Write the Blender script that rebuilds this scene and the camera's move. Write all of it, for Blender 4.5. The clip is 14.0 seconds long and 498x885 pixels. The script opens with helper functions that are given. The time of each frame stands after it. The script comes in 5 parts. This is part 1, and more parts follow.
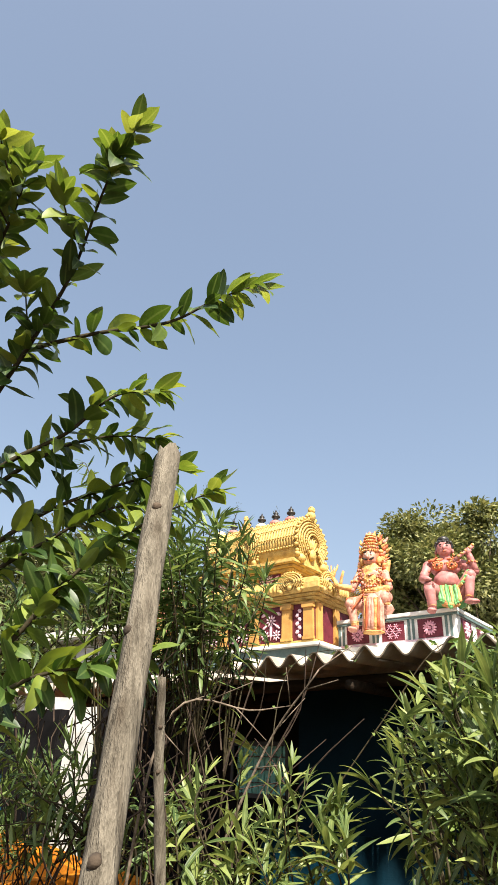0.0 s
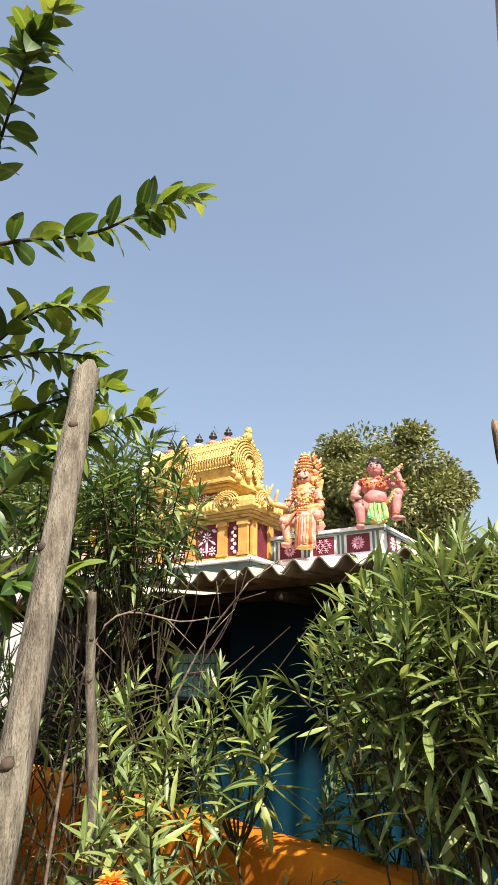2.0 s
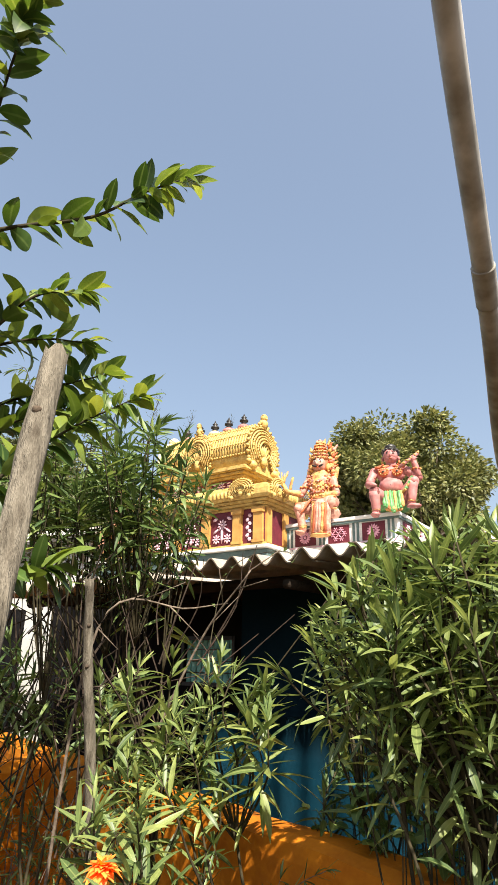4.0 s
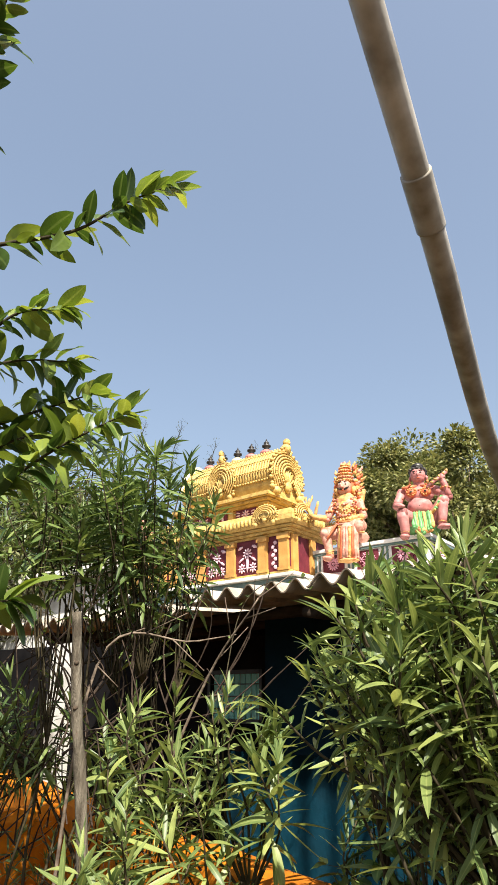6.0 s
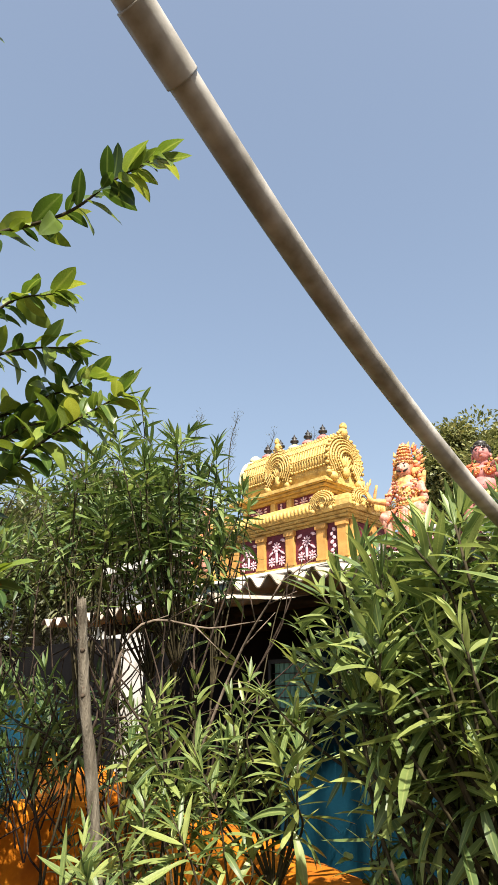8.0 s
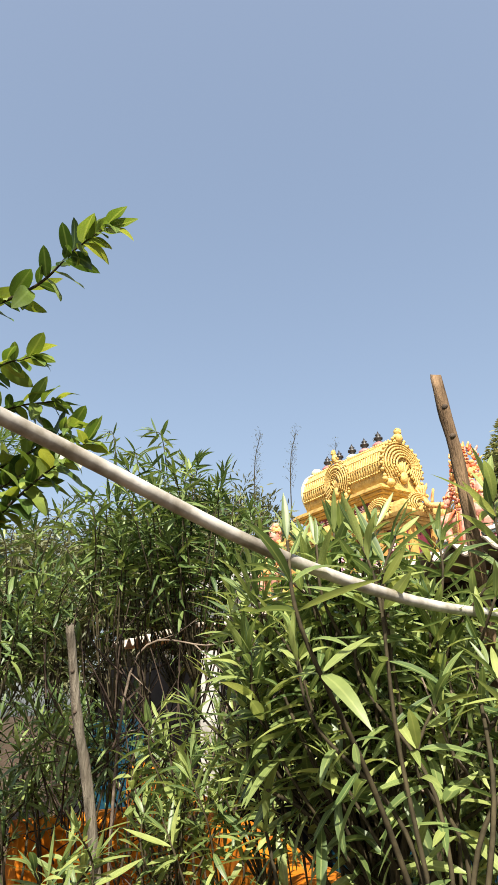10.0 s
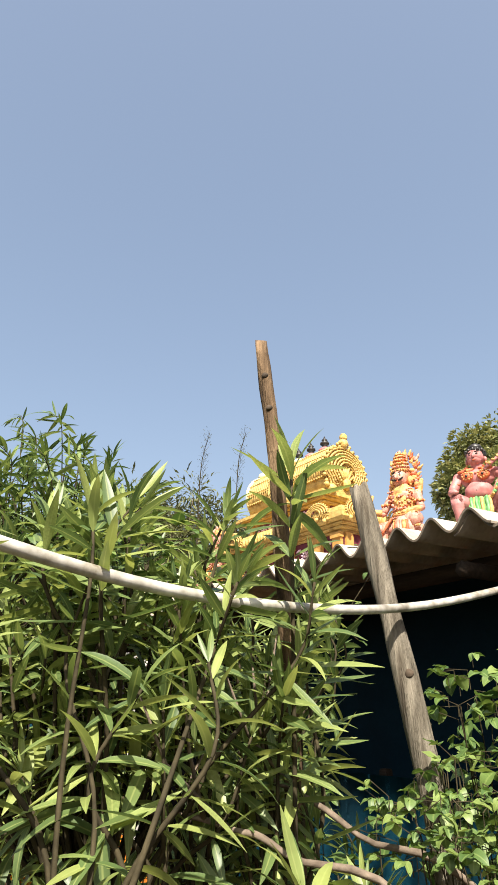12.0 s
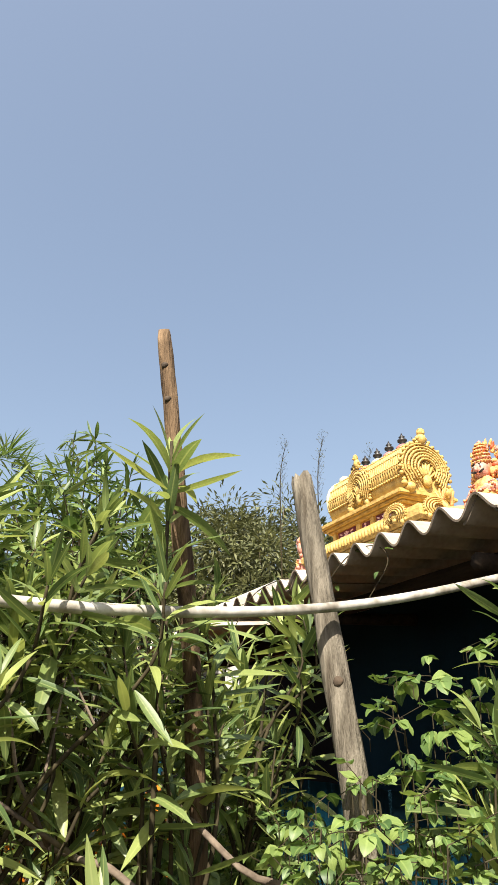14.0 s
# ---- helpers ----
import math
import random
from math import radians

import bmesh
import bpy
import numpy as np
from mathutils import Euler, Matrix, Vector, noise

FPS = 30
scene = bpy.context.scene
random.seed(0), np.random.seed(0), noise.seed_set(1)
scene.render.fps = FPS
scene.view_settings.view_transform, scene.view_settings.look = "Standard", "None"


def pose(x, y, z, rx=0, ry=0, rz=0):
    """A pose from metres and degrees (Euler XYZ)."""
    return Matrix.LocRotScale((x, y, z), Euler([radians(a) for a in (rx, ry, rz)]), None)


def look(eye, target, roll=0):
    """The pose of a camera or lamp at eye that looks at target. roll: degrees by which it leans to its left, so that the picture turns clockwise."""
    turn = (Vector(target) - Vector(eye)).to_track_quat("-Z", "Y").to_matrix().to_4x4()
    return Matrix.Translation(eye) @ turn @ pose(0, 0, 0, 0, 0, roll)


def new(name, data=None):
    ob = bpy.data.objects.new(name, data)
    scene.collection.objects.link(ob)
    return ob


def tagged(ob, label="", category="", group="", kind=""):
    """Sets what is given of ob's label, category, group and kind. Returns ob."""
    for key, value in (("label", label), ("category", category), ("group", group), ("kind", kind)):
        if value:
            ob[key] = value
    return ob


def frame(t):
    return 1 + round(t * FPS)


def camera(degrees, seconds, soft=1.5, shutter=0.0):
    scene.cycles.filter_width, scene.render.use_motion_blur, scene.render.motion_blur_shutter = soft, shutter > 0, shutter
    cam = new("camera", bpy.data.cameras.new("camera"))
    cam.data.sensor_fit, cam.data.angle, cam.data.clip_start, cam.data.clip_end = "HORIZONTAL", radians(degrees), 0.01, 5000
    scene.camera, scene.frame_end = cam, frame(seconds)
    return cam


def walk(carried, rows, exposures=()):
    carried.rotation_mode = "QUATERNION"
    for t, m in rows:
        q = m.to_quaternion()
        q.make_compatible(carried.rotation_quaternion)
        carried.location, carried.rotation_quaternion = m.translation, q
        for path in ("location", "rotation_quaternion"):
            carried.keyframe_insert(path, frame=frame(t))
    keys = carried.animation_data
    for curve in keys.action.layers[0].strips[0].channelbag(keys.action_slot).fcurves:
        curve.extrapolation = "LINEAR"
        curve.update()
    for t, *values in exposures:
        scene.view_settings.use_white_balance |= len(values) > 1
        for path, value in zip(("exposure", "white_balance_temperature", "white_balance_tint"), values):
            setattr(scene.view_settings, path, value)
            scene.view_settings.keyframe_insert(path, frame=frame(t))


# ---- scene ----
cam = camera(43.5, 14.0, 1.2)
PATH = [
    (0, (1.437, -2.803, 1.572), (-0.237, -0.755, 2.987), 2.56),
    (0.5, (1.448, -2.808, 1.572), (-0.107, -0.645, 2.952), 1.86),
    (1, (1.450, -2.791, 1.571), (-0.143, -0.553, 2.776), 1.24),
    (1.5, (1.454, -2.781, 1.572), (-0.136, -0.454, 2.600), 1.06),
    (2, (1.456, -2.783, 1.573), (-0.069, -0.435, 2.649), 0.64),
    (2.5, (1.454, -2.776, 1.573), (-0.050, -0.425, 2.674), 0.52),
    (3, (1.461, -2.771, 1.576), (-0.053, -0.405, 2.629), 0.72),
    (5.5, (1.554, -2.594, 1.583), (-0.227, -0.427, 2.648), 1.32),
    (6, (1.511, -2.549, 1.591), (-0.209, -0.375, 2.739), 0.10),
    (6.5, (1.469, -2.500, 1.586), (-0.191, -0.273, 2.719), -0.36),
    (7, (1.480, -2.428, 1.590), (-0.348, -0.343, 2.737), 0.09),
    (9.5, (1.878, -2.238, 1.571), (-0.247, -0.418, 2.656), -1.55),
    (10, (1.963, -2.139, 1.569), (-0.289, -0.539, 2.741), -2.10),
    (10.5, (2.036, -1.984, 1.547), (-0.263, -0.400, 2.645), -0.37),
    (11, (2.053, -1.880, 1.539), (-0.175, -0.248, 2.709), -1.13),
    (11.5, (2.023, -1.788, 1.544), (-0.202, -0.194, 2.772), 0.27),
    (12, (2.033, -1.718, 1.553), (-0.147, -0.045, 2.757), -0.17),
    (12.5, (2.058, -1.604, 1.557), (-0.225, -0.061, 2.744), -0.76),
    (13, (2.131, -1.479, 1.556), (-0.248, -0.092, 2.747), 0.60),
    (13.5, (2.155, -1.354, 1.568), (-0.244, 0.017, 2.736), -0.39),
    (14, (2.158, -1.323, 1.554), (-0.281, -0.108, 2.809), -0.74),
]
walk(cam, [(t, look(eye, target, roll)) for t, eye, target, roll in PATH])

# ---- light: high sun from the front, hazy blue sky ----
SUN_AZ, SUN_EL = radians(124), radians(50)
world = bpy.data.worlds.new("sky")
scene.world = world
world.use_nodes = True
wn = world.node_tree.nodes
sky = wn.new("ShaderNodeTexSky")
sky.sky_type = "NISHITA"
sky.sun_disc = False
sky.sun_elevation, sky.sun_rotation = SUN_EL, SUN_AZ
sky.air_density, sky.dust_density, sky.ozone_density = 1.0, 3.5, 1.2
haze = wn.new("ShaderNodeHueSaturation")
haze.inputs["Saturation"].default_value = 1.08
soften = wn.new("ShaderNodeGamma")
soften.inputs["Gamma"].default_value = 0.62
world.node_tree.links.new(sky.outputs["Color"], soften.inputs["Color"])
world.node_tree.links.new(soften.outputs["Color"], haze.inputs["Color"])
world.node_tree.links.new(haze.outputs["Color"], wn["Background"].inputs["Color"])
wn["Background"].inputs["Strength"].default_value = 0.138
sun_dir = Vector((math.sin(SUN_AZ) * math.cos(SUN_EL), math.cos(SUN_AZ) * math.cos(SUN_EL), math.sin(SUN_EL)))
sun = new("sun", bpy.data.lights.new("sun", "SUN"))
sun.data.energy, sun.data.angle, sun.data.color = 4.5, radians(0.6), (1.0, 0.93, 0.82)
sun.matrix_world = look(sun_dir * 30, (0, 0, 0))
scene.view_settings.exposure = 1.40


# ---- materials ----
def material(name, low, high, scale=8.0, rough=0.6, bump=0.2, metal=0.0, stretch=(1, 1, 1), fine=60.0, stain=None, stain_amount=0.0, vary=0.0, detail=6.0, bump_scale=None, spec=0.4):
    """Two colours mixed by noise at two scales, with fine relief, and stains of a third colour."""
    m = bpy.data.materials.new(name)
    m.use_nodes = True
    n, l = m.node_tree.nodes, m.node_tree.links
    b = n["Principled BSDF"]
    tc = n.new("ShaderNodeTexCoord")
    mp = n.new("ShaderNodeMapping")
    mp.inputs["Scale"].default_value = stretch
    l.new(tc.outputs["Object"], mp.inputs["Vector"])
    a = n.new("ShaderNodeTexNoise")
    a.inputs["Scale"].default_value, a.inputs["Detail"].default_value = scale, detail
    f = n.new("ShaderNodeTexNoise")
    f.inputs["Scale"].default_value, f.inputs["Detail"].default_value = fine, 4.0
    l.new(mp.outputs["Vector"], a.inputs["Vector"])
    l.new(mp.outputs["Vector"], f.inputs["Vector"])
    add = n.new("ShaderNodeMath")
    add.operation = "MULTIPLY_ADD"
    add.inputs[1].default_value = 0.35
    l.new(f.outputs["Fac"], add.inputs[0])
    l.new(a.outputs["Fac"], add.inputs[2])
    ramp = n.new("ShaderNodeValToRGB")
    ramp.color_ramp.elements[0].position, ramp.color_ramp.elements[1].position = 0.42, 0.92
    ramp.color_ramp.elements[0].color, ramp.color_ramp.elements[1].color = (*low, 1), (*high, 1)
    l.new(add.outputs[0], ramp.inputs["Fac"])
    out = ramp.outputs["Color"]
    if stain:
        s = n.new("ShaderNodeTexNoise")
        s.inputs["Scale"].default_value, s.inputs["Detail"].default_value = scale * 0.6, 8.0
        l.new(mp.outputs["Vector"], s.inputs["Vector"])
        r2 = n.new("ShaderNodeValToRGB")
        r2.color_ramp.elements[0].position, r2.color_ramp.elements[1].position = 0.52, 0.68
        r2.color_ramp.elements[1].color = (stain_amount,) * 3 + (1,)
        l.new(s.outputs["Fac"], r2.inputs["Fac"])
        mx = n.new("ShaderNodeMixRGB")
        mx.inputs[2].default_value = (*stain, 1)
        l.new(r2.outputs["Color"], mx.inputs[0])
        l.new(out, mx.inputs[1])
        out = mx.outputs[0]
    if vary:
        geo, info, h = n.new("ShaderNodeNewGeometry"), n.new("ShaderNodeObjectInfo"), n.new("ShaderNodeHueSaturation")
        sm, fr = n.new("ShaderNodeMath"), n.new("ShaderNodeMath")
        fr.operation = "FRACT"
        l.new(geo.outputs["Random Per Island"], sm.inputs[0])
        l.new(info.outputs["Random"], sm.inputs[1])
        l.new(sm.outputs[0], fr.inputs[0])
        rg = n.new("ShaderNodeMapRange")
        rg.inputs["To Min"].default_value, rg.inputs["To Max"].default_value = 1 - vary, 1 + vary
        l.new(fr.outputs[0], rg.inputs["Value"])
        l.new(rg.outputs[0], h.inputs["Value"])
        l.new(out, h.inputs["Color"])
        out = h.outputs["Color"]
    l.new(out, b.inputs["Base Color"])
    b.inputs["Roughness"].default_value, b.inputs["Metallic"].default_value = rough, metal
    b.inputs["Specular IOR Level"].default_value = spec
    if bump:
        bp = n.new("ShaderNodeBump")
        bp.inputs["Strength"].default_value, bp.inputs["Distance"].default_value = bump, 0.01 if bump_scale is None else bump_scale
        l.new(add.outputs[0], bp.inputs["Height"])
        l.new(bp.outputs["Normal"], b.inputs["Normal"])
    return m


def leaf_material(name, dark, light, young, rough=0.38, through_light=0.35, vary=0.35):
    """Leaf: colour by leaf, paler along the midrib, and light that shines through."""
    m = bpy.data.materials.new(name)
    m.use_nodes = True
    n, l = m.node_tree.nodes, m.node_tree.links
    b, o = n["Principled BSDF"], n["Material Output"]
    geo, info = n.new("ShaderNodeNewGeometry"), n.new("ShaderNodeObjectInfo")
    sm, fr = n.new("ShaderNodeMath"), n.new("ShaderNodeMath")
    fr.operation = "FRACT"
    l.new(geo.outputs["Random Per Island"], sm.inputs[0])
    l.new(info.outputs["Random"], sm.inputs[1])
    l.new(sm.outputs[0], fr.inputs[0])
    ramp = n.new("ShaderNodeValToRGB")
    e = ramp.color_ramp.elements
    e[0].color, e[1].color = (*dark, 1), (*young, 1)
    e[1].position = 1.0
    k = e.new(0.55)
    k.color = (*light, 1)
    l.new(fr.outputs[0], ramp.inputs["Fac"])
    uv = n.new("ShaderNodeUVMap")
    sep = n.new("ShaderNodeSeparateXYZ")
    l.new(uv.outputs["UV"], sep.inputs[0])
    ab = n.new("ShaderNodeMath")
    ab.operation = "SUBTRACT"
    ab.inputs[1].default_value = 0.5
    l.new(sep.outputs["Y"], ab.inputs[0])
    a2 = n.new("ShaderNodeMath")
    a2.operation = "ABSOLUTE"
    l.new(ab.outputs[0], a2.inputs[0])
    rib = n.new("ShaderNodeMapRange")
    rib.inputs["From Min"].default_value, rib.inputs["From Max"].default_value = 0.03, 0.09
    rib.inputs["To Min"].default_value, rib.inputs["To Max"].default_value = 0.45, 0.0
    l.new(a2.outputs[0], rib.inputs["Value"])
    mx = n.new("ShaderNodeMixRGB")
    mx.inputs[2].default_value = (light[0] * 1.9 + 0.05, light[1] * 1.6 + 0.05, light[2] * 1.6 + 0.03, 1)
    l.new(rib.outputs[0], mx.inputs[0])
    l.new(ramp.outputs["Color"], mx.inputs[1])
    tc, nz = n.new("ShaderNodeTexCoord"), n.new("ShaderNodeTexNoise")
    nz.inputs["Scale"].default_value = 35.0
    l.new(tc.outputs["Object"], nz.inputs["Vector"])
    hs = n.new("ShaderNodeHueSaturation")
    rg = n.new("ShaderNodeMapRange")
    rg.inputs["To Min"].default_value, rg.inputs["To Max"].default_value = 1 - vary, 1 + vary
    l.new(nz.outputs["Fac"], rg.inputs["Value"])
    l.new(rg.outputs[0], hs.inputs["Value"])
    l.new(mx.outputs[0], hs.inputs["Color"])
    l.new(hs.outputs["Color"], b.inputs["Base Color"])
    b.inputs["Roughness"].default_value = rough
    tr, mix = n.new("ShaderNodeBsdfTranslucent"), n.new("ShaderNodeMixShader")
    hs2 = n.new("ShaderNodeHueSaturation")
    hs2.inputs["Value"].default_value, hs2.inputs["Saturation"].default_value, hs2.inputs["Hue"].default_value = 1.9, 1.1, 0.485
    l.new(hs.outputs["Color"], hs2.inputs["Color"])
    l.new(hs2.outputs["Color"], tr.inputs["Color"])
    mix.inputs[0].default_value = through_light
    l.new(b.outputs[0], mix.inputs[1])
    l.new(tr.outputs[0], mix.inputs[2])
    l.new(mix.outputs[0], o.inputs["Surface"])
    return m


GOLD = material("gold_paint", (0.42, 0.255, 0.060), (0.64, 0.46, 0.155), 18, 0.55, 0.8, stain=(0.20, 0.10, 0.03), stain_amount=0.5, fine=90)
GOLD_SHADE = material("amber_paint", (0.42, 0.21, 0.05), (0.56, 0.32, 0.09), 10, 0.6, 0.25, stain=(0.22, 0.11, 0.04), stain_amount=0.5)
MAROON = material("maroon_paint", (0.085, 0.010, 0.018), (0.15, 0.022, 0.036), 18, 0.6, 0.2)
PINK = material("pink_paint", (0.60, 0.27, 0.36), (0.78, 0.42, 0.50), 30, 0.55, 0.2)
LILAC = material("pale_pink_paint", (0.65, 0.42, 0.50), (0.82, 0.60, 0.66), 30, 0.55, 0.2)
WHITE = material("white_paint", (0.62, 0.61, 0.57), (0.84, 0.83, 0.80), 6, 0.6, 0.2, stain=(0.25, 0.23, 0.19), stain_amount=0.45)
LIME = material("limewash", (0.58, 0.55, 0.50), (0.80, 0.78, 0.73), 3, 0.85, 0.4, stain=(0.22, 0.19, 0.15), stain_amount=0.6)
TEAL = material("grey_green_paint", (0.075, 0.125, 0.12), (0.14, 0.20, 0.19), 12, 0.65, 0.2, stain=(0.06, 0.06, 0.05), stain_amount=0.5)
FLESH = material("salmon_paint", (0.44, 0.17, 0.12), (0.66, 0.36, 0.27), 26, 0.55, 0.5, stain=(0.34, 0.07, 0.045), stain_amount=0.6)
ROSE = material("rose_skin_paint", (0.36, 0.13, 0.12), (0.50, 0.22, 0.20), 22, 0.55, 0.3, stain=(0.24, 0.06, 0.05), stain_amount=0.5)
OCHRE = material("ochre_paint", (0.50, 0.24, 0.06), (0.68, 0.42, 0.16), 30, 0.6, 0.6, stain=(0.42, 0.10, 0.04), stain_amount=0.75)
ORANGE_RED = material("vermilion_paint", (0.40, 0.08, 0.03), (0.56, 0.15, 0.06), 25, 0.55, 0.35)
LEAF_PAINT = material("green_paint", (0.07, 0.24, 0.08), (0.17, 0.40, 0.13), 25, 0.5, 0.3)
DARK_PAINT = material("black_paint", (0.015, 0.013, 0.012), (0.04, 0.035, 0.03), 25, 0.4, 0.1)
CREAM = material("cream_paint", (0.70, 0.58, 0.28), (0.84, 0.74, 0.45), 25, 0.5, 0.2)
SHEET = material("weathered_cement_sheet", (0.25, 0.20, 0.15), (0.55, 0.49, 0.41), 4, 0.9, 0.35, stain=(0.15, 0.12, 0.09), stain_amount=0.6, spec=0.2)
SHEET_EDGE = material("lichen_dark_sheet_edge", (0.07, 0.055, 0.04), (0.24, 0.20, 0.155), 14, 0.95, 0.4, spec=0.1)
TIMBER = material("dark_timber", (0.014, 0.011, 0.008), (0.042, 0.030, 0.021), 5, 0.85, 0.5, stretch=(1, 8, 8), spec=0.1)
BLUE = material("blue_wall_paint", (0.005, 0.041, 0.066), (0.011, 0.068, 0.108), 3, 0.6, 0.25, stain=(0.02, 0.04, 0.055), stain_amount=0.6, spec=0.08)
# darker copy of the wall blue: eave shade put into the colour
SHADED_BLUE = material("shaded_blue_wall", (0.003, 0.012, 0.020), (0.006, 0.021, 0.033), 3, 0.8, 0.25, stain=(0.004, 0.006, 0.008), stain_amount=0.6, spec=0.05)
# near black: the veranda's deep shade is put into the plaster colour
SHADE_WALL = material("shade_dark_plaster", (0.006, 0.006, 0.007), (0.014, 0.013, 0.013), 4, 0.9, 0.4, stain=(0.004, 0.004, 0.004), stain_amount=0.6, spec=0.03)
ORANGE = material("orange_wall_paint", (0.42, 0.115, 0.006), (0.64, 0.22, 0.012), 5, 0.75, 0.5, stain=(0.20, 0.05, 0.012), stain_amount=0.65, spec=0.15)
POST = material("weathered_grey_wood", (0.060, 0.050, 0.036), (0.27, 0.235, 0.180), 9, 0.9, 1.0, stretch=(9, 9, 0.6), fine=70, stain=(0.06, 0.045, 0.03), stain_amount=0.6, spec=0.15)
POST_BROWN = material("bark_brown_wood", (0.045, 0.028, 0.016), (0.27, 0.18, 0.105), 8, 0.9, 1.0, stretch=(7, 7, 0.8), fine=60, stain=(0.025, 0.015, 0.010), stain_amount=0.8, spec=0.15)
KNOT = material("dark_knot", (0.022, 0.016, 0.011), (0.10, 0.07, 0.045), 40, 0.9, 0.6)
# dirt blotches, with tones also darkened to imitate the pipe's shaded underside
PVC = material("dusty_white_plastic", (0.17, 0.145, 0.10), (0.62, 0.59, 0.53), 15, 0.4, 0.08, stain=(0.07, 0.05, 0.03), stain_amount=0.9)
BARK = material("bark", (0.07, 0.05, 0.035), (0.20, 0.15, 0.10), 20, 0.9, 0.8)
TWIG = material("green_brown_stem", (0.022, 0.018, 0.010), (0.062, 0.050, 0.026), 30, 0.8, 0.3, spec=0.15)
DARK_TWIG = material("dark_twig", (0.018, 0.013, 0.010), (0.065, 0.046, 0.034), 30, 0.9, 0.3, spec=0.1)
DRY = material("dry_twig", (0.075, 0.056, 0.042), (0.23, 0.18, 0.135), 30, 0.9, 0.4, spec=0.1)
EARTH = material("dry_red_earth", (0.03, 0.02, 0.012), (0.085, 0.055, 0.035), 2.5, 0.95, 0.8, stain=(0.02, 0.03, 0.01), stain_amount=0.6, bump_scale=0.04, spec=0.1)
OLEANDER = leaf_material("narrow_leaf", (0.058, 0.098, 0.030), (0.145, 0.195, 0.058), (0.27, 0.31, 0.09), rough=0.45, through_light=0.28)
OLEANDER_DARK = leaf_material("older_narrow_leaf", (0.034, 0.068, 0.020), (0.088, 0.138, 0.036), (0.19, 0.245, 0.068), rough=0.46, through_light=0.22)
CITRUS = leaf_material("oval_leaf", (0.022, 0.050, 0.010), (0.058, 0.105, 0.018), (0.20, 0.25, 0.040), rough=0.46, through_light=0.24)
VINE = leaf_material("soft_broad_leaf", (0.045, 0.092, 0.022), (0.105, 0.168, 0.040), (0.19, 0.25, 0.066), rough=0.5, through_light=0.24)
TREE_LEAF = leaf_material("distant_leaf", (0.055, 0.072, 0.022), (0.15, 0.165, 0.052), (0.27, 0.26, 0.10), rough=0.5, through_light=0.2)
FINE_LEAF = leaf_material("feathery_leaf", (0.040, 0.048, 0.018), (0.090, 0.100, 0.036), (0.15, 0.155, 0.060), rough=0.6, through_light=0.2)
PALM = leaf_material("palm_leaf", (0.03, 0.06, 0.012), (0.07, 0.12, 0.03), (0.14, 0.17, 0.06), rough=0.5)
CITRUS_YOUNG = leaf_material("young_oval_leaf", (0.055, 0.100, 0.018), (0.12, 0.175, 0.030), (0.26, 0.29, 0.055), rough=0.4, through_light=0.3)
PETAL = leaf_material("orange_petal", (0.76, 0.22, 0.03), (0.84, 0.33, 0.05), (0.88, 0.43, 0.09), rough=0.6)


# ---- mesh helpers ----
def thing(name, base, label, category, group="", kind=""):
    """An Empty at the base of a thing, to parent its parts."""
    ob = new(name)
    ob.empty_display_size = 0.05
    ob.location = base
    return tagged(ob, label, category, group, kind)


def root_of(ob):
    base = Vector(ob.location)
    while ob.parent:
        ob = ob.parent
        base = base + ob.location
    return base


def part(name, bm, mats, parent=None, label="", smooth=False, kind=""):
    """Links a bmesh, in world coordinates, as one mesh object under a thing or a part."""
    me = bpy.data.meshes.new(name)
    if parent:
        bmesh.ops.translate(bm, verts=bm.verts, vec=-root_of(parent))
    for f in bm.faces:
        f.smooth = smooth
    bm.to_mesh(me)
    bm.free()
    for m in mats if isinstance(mats, (list, tuple)) else [mats]:
        me.materials.append(m)
    ob = new(name, me)
    if parent:
        ob.parent = parent
    return tagged(ob, label, "", "", kind)


def box(bm, x0, x1, y0, y1, z0, z1, bevel=0.0, mat=0):
    g = bmesh.ops.create_cube(bm, size=1.0, matrix=Matrix.LocRotScale(((x0 + x1) / 2, (y0 + y1) / 2, (z0 + z1) / 2), None, (x1 - x0, y1 - y0, z1 - z0)))
    fs = {f for v in g["verts"] for f in v.link_faces}
    for f in fs:
        f.material_index = mat
    if bevel:
        es = list({e for v in g["verts"] for e in v.link_edges})
        r = bmesh.ops.bevel(bm, geom=es, offset=bevel, segments=2, affect="EDGES")
        for f in r["faces"]:
            f.material_index = mat
    return g["verts"]


def boxes(*args, bevel=0.0):
    bm = bmesh.new()
    for a in args:
        box(bm, *a, bevel=bevel)
    return bm


def blob(bm, centre, radii, turn=(0, 0, 0), mat=0, sub=2):
    m = Matrix.LocRotScale(centre, Euler([radians(a) for a in turn]), radii if hasattr(radii, "__len__") else (radii,) * 3)
    g = bmesh.ops.create_icosphere(bm, subdivisions=sub, radius=1.0, matrix=m)
    for f in {f for v in g["verts"] for f in v.link_faces}:
        f.material_index = mat


def spline(points, steps=6):
    pts = [Vector(p) for p in points]
    if len(pts) < 3:
        return [pts[0].lerp(pts[-1], i / steps) for i in range(steps + 1)]
    q = [2 * pts[0] - pts[1], *pts, 2 * pts[-1] - pts[-2]]
    out = []
    for k in range(len(pts) - 1):
        a, b, c, d = q[k:k + 4]
        for i in range(steps):
            u = i / steps
            out.append(0.5 * (2 * b + (c - a) * u + (2 * a - 5 * b + 4 * c - d) * u * u + (3 * b - a - 3 * c + d) * u ** 3))
    return out + [pts[-1]]


